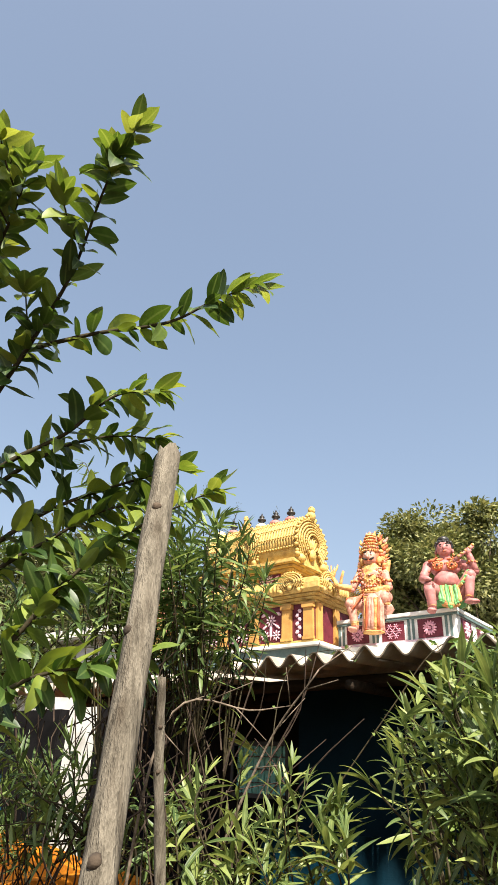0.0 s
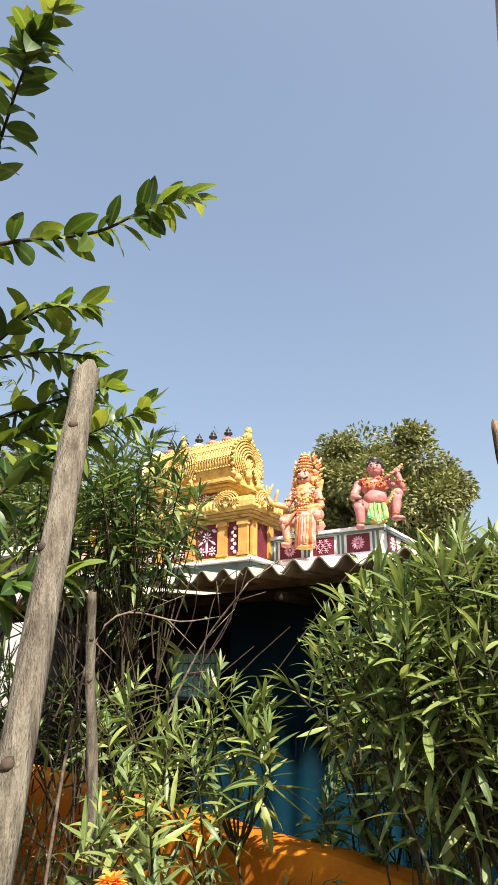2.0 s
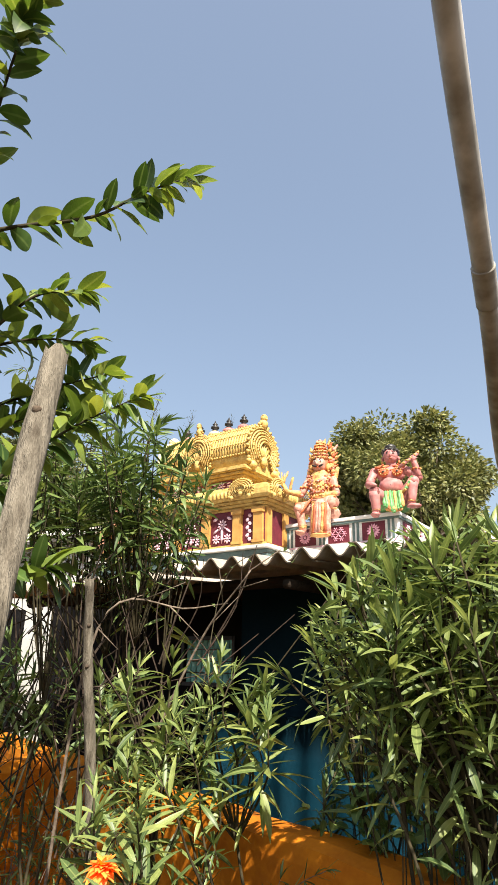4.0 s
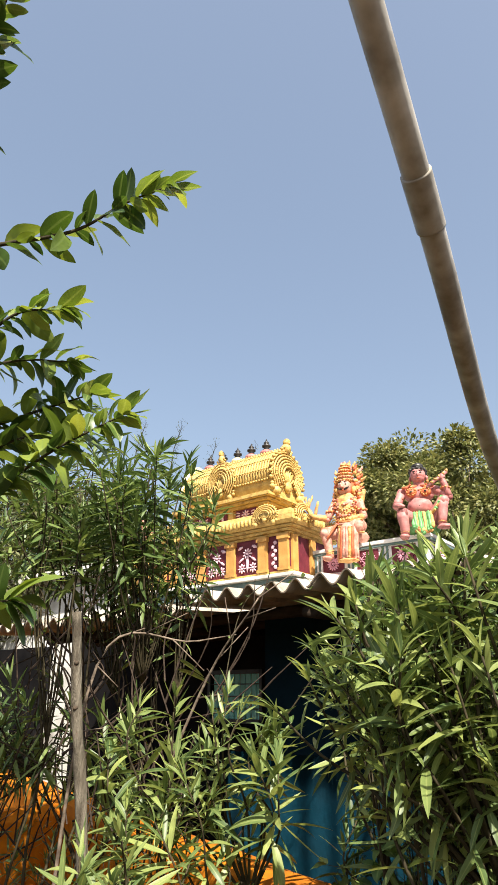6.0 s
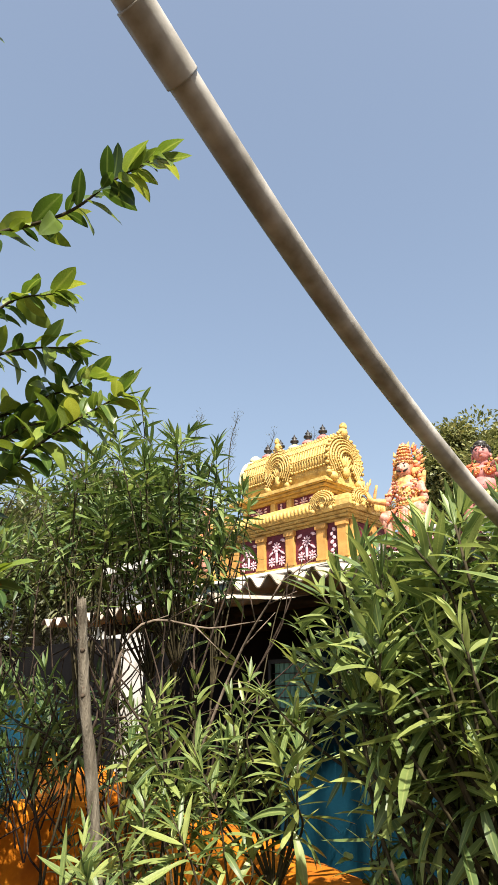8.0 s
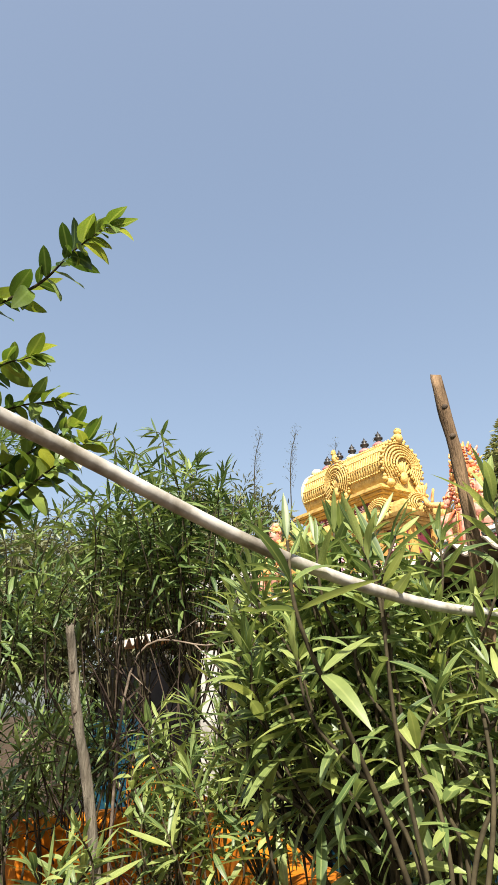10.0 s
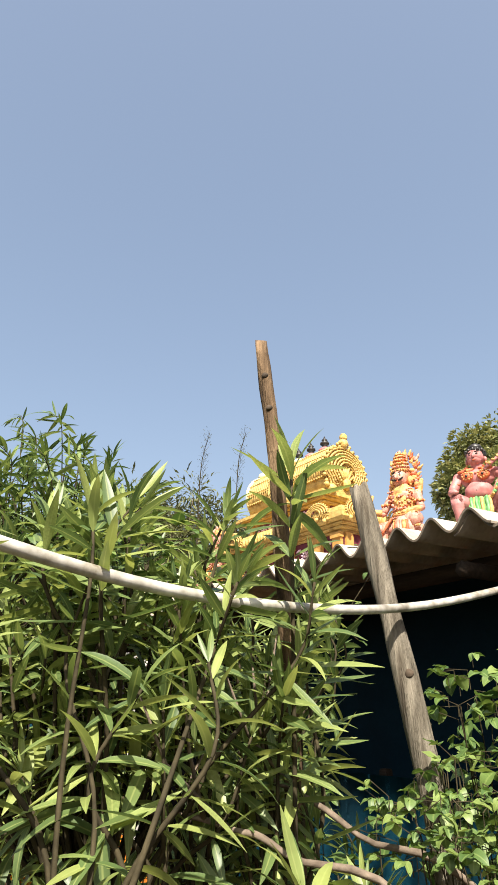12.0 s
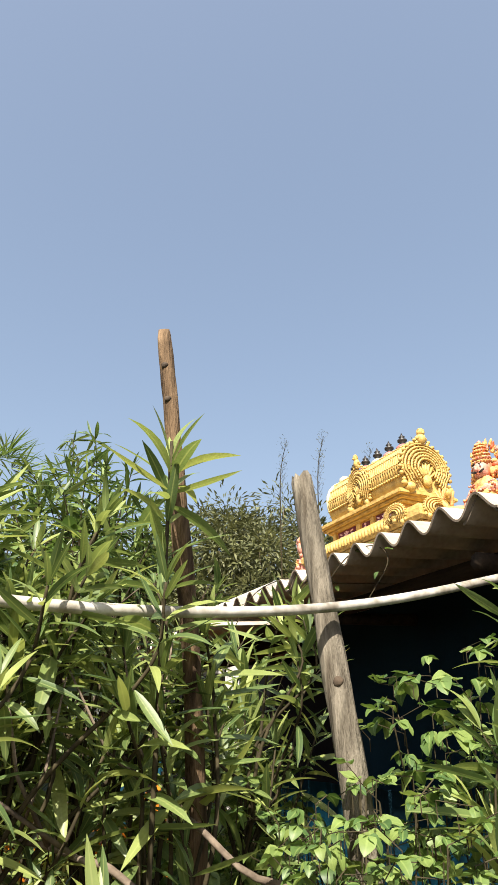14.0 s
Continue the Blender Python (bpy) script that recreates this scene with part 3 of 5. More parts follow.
pillar_x = [-1.925, -2.18, -2.59, -3.0, -3.41, -3.585]
for x in pillar_x:
    bm = boxes((x - 0.054, x + 0.054, YF - 0.035, YF - 0.003, 2.746, 3.098))
    box(bm, x - 0.062, x + 0.062, YF - 0.045, YF - 0.003, 2.747, 2.775)
    box(bm, x - 0.066, x + 0.066, YF - 0.05, YF - 0.003, 3.05, 3.098)
    part("pillar", bm, GOLD_SHADE, tower, "amber painted pilaster")
for a, b in zip(pillar_x, pillar_x[1:]):
    if a - b < 0.18:
        continue
    if a - b < 0.3:
        bm = bmesh.new()
        for k in range(7):
            blob(bm, ((a + b) / 2 + 0.014 * (-1) ** k, YF - 0.006, 2.79 + k * 0.04), (0.026, 0.010, 0.021), (0, 35 * (-1) ** k, 0), 0, 1)
        part("scroll_panel", bm, LILAC, tower, "pale pink scrollwork")
        continue
    c = (a + b) / 2
    bm = bmesh.new()
    flower(bm, (c, YF - 0.008, 2.965), 0.066, "y", 9)
    flower(bm, (c - 0.07, YF - 0.008, 2.82), 0.056, "y", 8)
    flower(bm, (c + 0.07, YF - 0.008, 2.82), 0.056, "y", 8)
    blob(bm, (c, YF - 0.008, 2.86), (0.018, 0.012, 0.09), mat=0, sub=1)
    for s in (-1, 1):
        blob(bm, (c + s * 0.08, YF - 0.008, 2.905), (0.045, 0.01, 0.014), (0, s * 35, 0), 0, 1)
        blob(bm, (c + s * 0.09, YF - 0.008, 3.03), (0.04, 0.01, 0.018), (0, s * 20, 0), 0, 1)
    part("flower_panel", bm, LILAC, tower, "pink moulded flower panel on maroon", smooth=True)
for y in (2.42, 2.74, 3.06):
    part("pillar", boxes((X1 + 0.003, X1 + 0.03, y - 0.045, y + 0.045, 2.746, 3.098)), GOLD_SHADE, tower)


def cornice(name, x0, x1, y0, y1, z0, steps, mat):
    """Stacked mouldings that step outwards; steps are (overhang, height)."""
    bm = bmesh.new()
    z = z0
    for o, h in steps:
        box(bm, x0 - o, x1 + o, y0 - o, y1 + o, z + 0.0005, z + h, bevel=min(0.008, h * 0.25))
        z += h
    return part(name, bm, mat, tower)


cornice("lower_cornice", X0, X1, YF, YB, 3.10, [(0.02, 0.025), (0.05, 0.03), (0.075, 0.03)], GOLD)
# curved eave of the lower tier with moulded horseshoes
bm = bmesh.new()
prof = [(0.09, 0.0), (0.115, 0.03), (0.115, 0.085), (0.09, 0.135), (0.02, 0.165)]
for j, (o, h) in enumerate(prof):
    ring = [bm.verts.new(p) for p in ((X0 - o, YF - o, 3.187 + h), (X1 + o, YF - o, 3.187 + h), (X1 + o, YB + o, 3.187 + h), (X0 - o, YB + o, 3.187 + h))]
    if j:
        for k in range(4):
            bm.faces.new((last[k], last[(k + 1) % 4], ring[(k + 1) % 4], ring[k]))
    else:
        bm.faces.new(ring[::-1])
    last = ring
bm.faces.new(last)
part("curved_eave", bm, GOLD, tower)


def horseshoe(name, c, w, h, ax, rings=3, mat=GOLD, crest=True):
    """A moulded horseshoe arch on a face: rising rings, a fan inside and a lion-head crest."""
    bm = bmesh.new()

    def put(a, b, d):
        return Vector((c[0] + a, c[1] - d, c[2] + b)) if ax == "y" else Vector((c[0] + d, c[1] + a, c[2] + b))
    for k in range(rings):
        s = 1 - 0.72 / rings * k
        line = [put(math.cos(t) * w * s * (1.0 - 0.12 * (math.sin(t) < -0.2)), h * 0.42 + math.sin(t) * h * 0.5 * s, 0.012 + 0.006 * k) for t in [radians(-42 + 264 * i / 22) for i in range(23)]]
        tube(bm, line, w * 0.22 / rings, w * 0.22 / rings, 6)
        if k % 2 == 0 and rings > 2:
            for q in line:
                blob(bm, q, w * 0.055, mat=0, sub=1)
    for i in range(21):
        t = radians(-38 + 256 * i / 20)
        blob(bm, put(math.cos(t) * w * 1.06, h * 0.42 + math.sin(t) * h * 0.53, 0.006), w * 0.085, mat=0, sub=1)
    for i in range(7):
        t = radians(20 + 140 * i / 6)
        tube(bm, [put(0, h * 0.25, 0.012), put(math.cos(t) * w * 0.42, h * 0.3 + math.sin(t) * h * 0.3, 0.012)], w * 0.05, w * 0.06, 5)
    blob(bm, put(0, h * 0.22, 0.012), (w * 0.2, w * 0.14, h * 0.12) if ax == "y" else (w * 0.14, w * 0.2, h * 0.12), mat=0, sub=2)
    for s in (-1, 1):
        blob(bm, put(s * w * 0.75, h * 0.06, 0.012), w * 0.19, mat=0, sub=2)
        blob(bm, put(s * w * 0.98, h * 0.12, 0.012), w * 0.12, mat=0, sub=1)
    if crest:
        blob(bm, put(0, h * 1.02, 0.0), (w * 0.2, w * 0.18, h * 0.12), mat=0, sub=2)
        blob(bm, put(0, h * 1.15, 0.01), (w * 0.15, w * 0.15, h * 0.085), mat=0, sub=2)
        blob(bm, put(0, h * 1.12, 0.04), w * 0.07, mat=0, sub=1)
        for s in (-1, 1):
            blob(bm, put(s * w * 0.1, h * 1.19, 0.02), w * 0.05, mat=0, sub=1)
            blob(bm, put(s * w * 0.3, h * 0.98, 0.005), w * 0.08, mat=0, sub=1)
        for s in (-1, 1):
            blob(bm, put(s * w * 0.17, h * 1.03, 0.005), w * 0.09, mat=0, sub=1)
    return part(name, bm, mat, tower, smooth=True)


for x in (-2.08, -3.42):
    horseshoe("eave_arch", (x, YF - 0.112, 3.19), 0.145, 0.215, "y", 4, crest=False)
for y in (2.45, 3.03):
    horseshoe("eave_arch", (X1 + 0.112, y, 3.19), 0.145, 0.215, "x", 4, crest=False)
bm = bmesh.new()
for k in range(6):
    blob(bm, (X1 + 0.115, 2.62 + k * 0.047, 3.245), (0.02, 0.017, 0.05), mat=0, sub=1)
part("petal_moulding", bm, GOLD, tower, smooth=True)
bm = bmesh.new()
for k in range(21):
    blob(bm, (-2.22 - k * 0.05, YF - 0.115, 3.245), (0.017, 0.02, 0.05), mat=0, sub=1)
part("petal_moulding", bm, GOLD, tower, smooth=True)

# neck with its small panels
NX0, NX1, NY0, NY1 = -3.45, -2.25, 2.50, 2.98
part("neck", boxes((NX0, NX1, NY0, NY1, 3.25, 3.50)), GOLD_SHADE, tower, "amber painted neck")
part("neck_ledge", boxes((NX0 - 0.04, NX1 + 0.04, NY0 - 0.04, NY1 + 0.04, 3.30, 3.345), bevel=0.008), GOLD, tower)
for a, b in ((-2.66, -2.38), (-3.34, -3.02)):
    part("neck_panel", boxes((a, b, NY0 - 0.008, NY0 - 0.001, 3.37, 3.49)), MAROON, tower, "maroon panel")
    bm = bmesh.new()
    flower(bm, ((a + b) / 2, NY0 - 0.012, 3.43), 0.058, "y", 8)
    for s in (-1, 1):
        for z in (3.40, 3.43, 3.46):
            blob(bm, ((a + b) / 2 + s * 0.10, NY0 - 0.012, z), (0.03, 0.008, 0.009), (0, s * (z - 3.43) * -600, 0), 0, 1)
    part("neck_flower", bm, LILAC, tower, "pale pink flower")
part("neck_niche", boxes((-2.90, -2.78, NY0 - 0.008, NY0 - 0.001, 3.37, 3.48)), MAROON, tower)
bm = bmesh.new()
blob(bm, (-2.84, NY0 - 0.012, 3.42), (0.016, 0.01, 0.035), mat=0, sub=1)
blob(bm, (-2.84, NY0 - 0.012, 3.46), 0.014, mat=0, sub=1)
part("niche_ornament", bm, LILAC, tower)
for x in (-2.72, -2.96, -2.30, -3.40):
    part("neck_pilaster", boxes((x - 0.03, x + 0.03, NY0 - 0.02, NY0 - 0.001, 3.346, 3.499)), GOLD, tower)
bm = boxes((NX1 + 0.001, NX1 + 0.008, 2.6, 2.88, 3.37, 3.49))
part("neck_panel", bm, MAROON, tower)
cornice("upper_cornice", NX0, NX1, NY0, NY1, 3.50, [(0.04, 0.03), (0.08, 0.03), (0.12, 0.035), (0.10, 0.02)], GOLD)

# barrel roof with moulded ribs
RY, RZ0 = 2.74, 3.615
BX0, BX1 = -3.42, -2.17
half = []
for i in range(25):
    t = radians(-32 + 244 * i / 24)
    half.append((math.cos(t) * 0.295, 0.20 + math.sin(t) * 0.33 if math.sin(t) > 0 else 0.20 + math.sin(t) * 0.33))
bm = bmesh.new()
rings = [[bm.verts.new((x, RY + a, RZ0 + b)) for a, b in half] for x in (BX0, BX1)]
for k in range(24):
    bm.faces.new((rings[0][k], rings[0][k + 1], rings[1][k + 1], rings[1][k]))
bm.faces.new(rings[0])
bm.faces.new(rings[1][::-1])
bmesh.ops.recalc_face_normals(bm, faces=bm.faces)
part("barrel_roof", bm, GOLD, tower, smooth=False)
for i in range(34):
    x = BX0 + 0.02 + (BX1 - BX0 - 0.04) * i / 33
    bm = bmesh.new()
    tube(bm, [Vector((x, RY + a * 1.015, RZ0 + b * 1.01)) for a, b in half[6:24:2]], 0.012, 0.012, 6)
    for k in range(14, 24, 2):
        a, b = half[k]
        blob(bm, (x, RY + a * 1.04, RZ0 + b * 1.03), 0.015, mat=0, sub=1)
    part("rib", bm, GOLD, tower, smooth=True)
part("ridge_band", boxes((BX0, BX1, RY - 0.06, RY + 0.06, RZ0 + 0.515, RZ0 + 0.55), bevel=0.01), GOLD, tower)
horseshoe("end_gable", (BX1 + 0.02, RY, RZ0 - 0.02), 0.29, 0.565, "x", 6)
bm = bmesh.new()
revolve(bm, (0, 0, 0), [(0.295, 0), (0.295, 0.008), (0.28, 0.012)], 28)
bmesh.ops.transform(bm, verts=bm.verts, matrix=Matrix.Translation((BX1 + 0.003, RY, RZ0 + 0.21)) @ Matrix.Rotation(math.pi / 2, 4, "Y"))
part("gable_disc", bm, GOLD, tower)
horseshoe("side_gable", (-2.83, RY - 0.30, RZ0 - 0.01), 0.19, 0.50, "y", 5)
bm = bmesh.new()
blob(bm, (-2.83, RY - 0.2, RZ0 + 0.18), (0.16, 0.1, 0.2), mat=0, sub=2)
part("side_gable_back", bm, GOLD, tower, smooth=True)
bm = bmesh.new()
blob(bm, (BX0 - 0.03, RY, RZ0 + 0.26), (0.07, 0.30, 0.30), mat=0, sub=3)
blob(bm, (BX0 - 0.06, RY, RZ0 + 0.58), (0.07, 0.07, 0.06), mat=0, sub=2)
part("far_gable", bm, CREAM, tower, "cream back of the far gable", smooth=True)
kalasha_x = [-2.42, -2.637, -2.842, -3.06, -3.27]
for k, x in enumerate(kalasha_x):
    bm = bmesh.new()
    revolve(bm, (x, RY, RZ0 + 0.545), [(0.07, 0), (0.074, 0.035), (0.045, 0.06)], 12)
    foot = part("finial_foot", bm, CREAM if k == 2 else ROSE, tower, "painted finial foot", smooth=True)
    bm = bmesh.new()
    revolve(bm, (x, RY, RZ0 + 0.595), [(0.030, 0), (0.046, 0.014), (0.022, 0.034), (0.05, 0.052), (0.05, 0.07), (0.018, 0.086), (0.034, 0.102), (0.014, 0.12), (0.003, 0.15)], 12)
    part("finial", bm, DARK_PAINT, tower, "dark pot-shaped finial", smooth=True)

# parapet beside the tower with painted flower panels
parapet = thing("parapet", (-1.35, 2.8, 2.71), "painted roof parapet with maroon flower panels and white cap", "parapet")
PF = 2.75
part("body", boxes((-2.08, -0.63, PF, PF + 0.12, 2.714, 2.945), (-0.75, -0.63, PF + 0.121, 3.62, 2.714, 2.945)), WHITE, parapet)
part("cap", boxes((-2.09, -0.60, PF - 0.03, PF + 0.15, 2.948, 2.985), (-0.78, -0.60, PF + 0.151, 3.65, 2.948, 2.985), bevel=0.006), WHITE, parapet, "white cap with grey edge")
part("cap_stripe", boxes((-2.09, -0.605, PF - 0.022, PF - 0.002, 2.926, 2.945), (-0.627, -0.606, PF, 3.64, 2.926, 2.945)), TEAL, parapet, "grey-green stripe")
for x0, x1 in ((-2.03, -1.86), (-1.74, -1.50), (-1.36, -1.13), (-0.995, -0.76)):
    part("panel", boxes((x0, x1, PF - 0.006, PF - 0.001, 2.745, 2.915)), MAROON, parapet, "maroon panel")
    bm = bmesh.new()
    if x0 == -1.36:
        for k in range(7):
            t = 2 * math.pi * k / 6
            r = 0.0 if k == 6 else 0.062
            flower(bm, ((x0 + x1) / 2 + math.cos(t) * r, PF - 0.009, 2.83 + math.sin(t) * r * 0.8), 0.03, "y", 6)
    else:
        flower(bm, ((x0 + x1) / 2, PF - 0.009, 2.83), 0.072, "y", 14)
    part("panel_flower", bm, PINK, parapet, "pink flower")
for x in (-1.80, -1.43, -1.062, -0.70, -2.055):
    for dx in (-0.022, 0.022):
        part("stripe", boxes((x + dx - 0.011, x + dx + 0.011, PF - 0.008, PF - 0.001, 2.735, 2.924)), TEAL, parapet)
part("base_band", boxes((-2.09, -0.605, PF - 0.02, PF - 0.0015, 2.7145, 2.735)), LILAC, parapet)
for y in (2.98, 3.36):
    part("panel", boxes((-0.629, -0.624, y - 0.12, y + 0.12, 2.745, 2.915)), MAROON, parapet)
    bm = bmesh.new()
    flower(bm, (-0.621, y, 2.83), 0.075, "x", 10)
    part("panel_flower", bm, LILAC, parapet)


# ---- statues: each one mesh ----
def statue(name, bm, mats, label, turn=0.0, at=(0, 0, 0)):
    bmesh.ops.rotate(bm, verts=bm.verts, cent=at, matrix=Matrix.Rotation(radians(turn), 3, "Z"))
    for v in bm.verts:
        v.co += Vector((noise.noise(v.co * 38), noise.noise(v.co * 38 + Vector((7, 0, 0))), noise.noise(v.co * 38 + Vector((0, 9, 0))))) * 0.009
    ob = part(name, bm, mats, None, smooth=True)
    return tagged(ob, label, "statue")


def ornaments(bm, seed, n, centre, radii, mats, size=0.012):
    """Small moulded lumps over a body: jewels, folds and curls."""
    rnd = random.Random(seed)
    for _ in range(n):
        v = Vector((rnd.gauss(0, 1), -abs(rnd.gauss(0, 1)), rnd.gauss(0, 1))).normalized()
        p = Vector(centre) + Vector((v.x * radii[0], v.y * radii[1], v.z * radii[2]))
        r = size * rnd.uniform(0.6, 1.3)
        blob(bm, p, (r, r, r * rnd.uniform(0.7, 1.5)), mat=rnd.choice(mats), sub=1)


bm = bmesh.new()
cx, cy = -1.42, 2.72
F, O, R, K = 0, 1, 2, 3
# seat and lap
blob(bm, (cx + 0.02, cy + 0.05, 3.06), (0.17, 0.15, 0.09), mat=F)
limb(bm, (cx - 0.05, cy, 3.11), (cx - 0.19, cy - 0.14, 3.08), 0.070, 0.055, F)
limb(bm, (cx - 0.19, cy - 0.14, 3.08), (cx - 0.155, cy - 0.13, 2.87), 0.048, 0.036, F)
blob(bm, (cx - 0.17, cy - 0.17, 2.835), (0.045, 0.075, 0.026), mat=F)
for k in range(3):
    blob(bm, (cx - 0.157, cy - 0.13, 2.88 + 0.016 * k), (0.046, 0.046, 0.009), mat=O, sub=1)
for k in range(7):
    limb(bm, (cx - 0.10 + 0.004 * k, cy - 0.03 - 0.02 * k, 3.18 - 0.004 * k), (cx - 0.23 + 0.012 * k, cy - 0.12 - 0.012 * k, 3.13 - 0.018 * k), 0.013, 0.011, F if k % 2 else R)
# thigh across and the pleated skirt that falls from it
limb(bm, (cx - 0.02, cy - 0.05, 3.13), (cx + 0.15, cy - 0.15, 3.12), 0.085, 0.072, F)
for k in range(5):
    limb(bm, (cx - 0.05, cy - 0.12 - 0.012 * k, 3.19 - 0.03 * k), (cx + 0.19, cy - 0.19 + 0.004 * k, 3.165 - 0.028 * k), 0.014, 0.012, F if k % 2 else O)
limb(bm, (cx + 0.04, cy - 0.15, 3.08), (cx + 0.03, cy - 0.14, 2.86), 0.085, 0.080, F)
for k in range(9):
    a = radians(200 + 17.5 * k)
    limb(bm, (cx + 0.045 + math.cos(a) * 0.09, cy - 0.15 + math.sin(a) * 0.075, 3.10), (cx + 0.03 + math.cos(a) * 0.094, cy - 0.14 + math.sin(a) * 0.09, 2.82), 0.014, 0.019, (F, O, R, F)[k % 4])
blob(bm, (cx + 0.03, cy - 0.17, 2.80), (0.105, 0.08, 0.022), mat=O)
# trunk, belts and garlands
limb(bm, (cx, cy, 3.14), (cx, cy, 3.40), 0.098, 0.112, O)
blob(bm, (cx, cy - 0.01, 3.38), (0.135, 0.10, 0.08), mat=F)
for z, rr, m in ((3.185, 0.112, R), (3.215, 0.108, O), (3.25, 0.106, F)):
    for k in range(12):
        t = radians(180 + 180 * k / 11)
        blob(bm, (cx + math.cos(t) * rr, cy + math.sin(t) * rr, z), 0.013, mat=m, sub=1)
for w, d, m in ((0.07, 0.07, R), (0.095, 0.12, O), (0.115, 0.18, R)):
    for k in range(13):
        t = math.pi * k / 12
        blob(bm, (cx + math.cos(t) * w, cy - 0.108 + 0.03 * abs(math.cos(t)), 3.43 - math.sin(t) * d), 0.012, mat=m if k % 3 else F, sub=1)
ornaments(bm, 5, 46, (cx, cy, 3.31), (0.112, 0.112, 0.12), (O, O, F, R))
# head, moustache, ear rings, hair and crown
limb(bm, (cx, cy, 3.42), (cx, cy - 0.01, 3.50), 0.058, 0.052, F)
blob(bm, (cx - 0.005, cy - 0.03, 3.555), (0.070, 0.078, 0.086), mat=F)
blob(bm, (cx - 0.01, cy - 0.105, 3.555), (0.016, 0.022, 0.026), mat=F, sub=2)
for s in (-1, 1):
    blob(bm, (cx - 0.005 + s * 0.030, cy - 0.098, 3.578), (0.016, 0.008, 0.008), mat=4, sub=1)
    blob(bm, (cx - 0.005 + s * 0.030, cy - 0.096, 3.600), (0.022, 0.010, 0.005), (0, s * 14, 0), K, 1)
    blob(bm, (cx - 0.005 + s * 0.029, cy - 0.103, 3.578), (0.006, 0.005, 0.006), mat=K, sub=1)
    blob(bm, (cx - 0.005 + s * 0.036, cy - 0.100, 3.528), (0.034, 0.012, 0.010), (0, -s * 22, 0), K, 1)
    blob(bm, (cx + s * 0.085, cy - 0.01, 3.53), (0.026, 0.03, 0.045), mat=O, sub=2)
    for k in range(7):
        blob(bm, (cx + s * (0.095 + 0.007 * k), cy + 0.03, 3.63 - 0.035 * k), (0.032, 0.04, 0.030), mat=(O, R, O, F)[k % 4], sub=1)
blob(bm, (cx - 0.005, cy - 0.105, 3.508), (0.016, 0.008, 0.008), mat=R, sub=1)
blob(bm, (cx, cy + 0.03, 3.57), (0.100, 0.085, 0.12), mat=R)
for k, (rr, z) in enumerate(((0.086, 3.63), (0.082, 3.665), (0.074, 3.70), (0.066, 3.735), (0.052, 3.77), (0.036, 3.80))):
    blob(bm, (cx, cy, z), (rr, rr * 0.95, 0.028), mat=(O, F, O, R, O, O)[k])
    for q in range(11):
        t = radians(180 + 180 * q / 10)
        blob(bm, (cx + math.cos(t) * rr, cy + math.sin(t) * rr * 0.95, z), 0.010, mat=(R, O, O, O, F, O)[(k + q) % 6], sub=1)
blob(bm, (cx, cy, 3.825), (0.022, 0.022, 0.025), mat=F, sub=1)
for k in range(30):
    t = radians(-60 + 300 * k / 29)
    r = 0.118 + 0.022 * math.sin(k * 2.3)
    c = Vector((cx + 0.02 + math.cos(t) * r, cy + 0.035, 3.63 + math.sin(t) * r * 1.35))
    limb(bm, c, c + Vector((math.cos(t) * 0.03 + 0.012, 0, math.sin(t) * 0.02 + 0.028)), 0.019, 0.007, (O, F, O, R)[k % 4])
# arms: one raised with a spread emblem, one resting on the lap, one behind
limb(bm, (cx - 0.13, cy, 3.39), (cx - 0.19, cy - 0.06, 3.25), 0.042, 0.034, F)
limb(bm, (cx - 0.19, cy - 0.06, 3.25), (cx - 0.32, cy - 0.13, 3.27), 0.033, 0.026, O)
limb(bm, (cx - 0.32, cy - 0.13, 3.27), (cx - 0.37, cy - 0.12, 3.36), 0.026, 0.020, O)
for k in range(4):
    limb(bm, (cx - 0.37, cy - 0.12, 3.35), (cx - 0.425 + k * 0.038, cy - 0.12, 3.46 + 0.02 * (k % 2)), 0.012, 0.008, O)
limb(bm, (cx - 0.30, cy - 0.10, 3.28), (cx - 0.265, cy - 0.10, 3.42), 0.018, 0.012, O)
limb(bm, (cx + 0.13, cy, 3.39), (cx + 0.175, cy - 0.05, 3.24), 0.042, 0.034, F)
limb(bm, (cx + 0.175, cy - 0.05, 3.24), (cx + 0.06, cy - 0.14, 3.205), 0.032, 0.026, O)
for q, rr in (((cx - 0.16, cy - 0.03, 3.32), 0.046), ((cx + 0.155, cy - 0.03, 3.31), 0.046)):
    for k in range(7):
        t = radians(180 + 30 * k)
        blob(bm, (q[0] + math.cos(t) * rr, q[1] + math.sin(t) * rr, q[2]), 0.013, mat=R if k % 2 else O, sub=1)
limb(bm, (cx + 0.14, cy + 0.03, 3.40), (cx + 0.17, cy + 0.03, 3.52), 0.028, 0.018, O)
ornaments(bm, 6, 30, (cx + 0.1, cy + 0.02, 3.42), (0.07, 0.06, 0.13), (O, R, O))
statue("seated_deity_statue", bm, [FLESH, OCHRE, ORANGE_RED, DARK_PAINT, WHITE], "salmon and gold painted seated statue with tall crown on the parapet", 14, (cx, cy, 0))

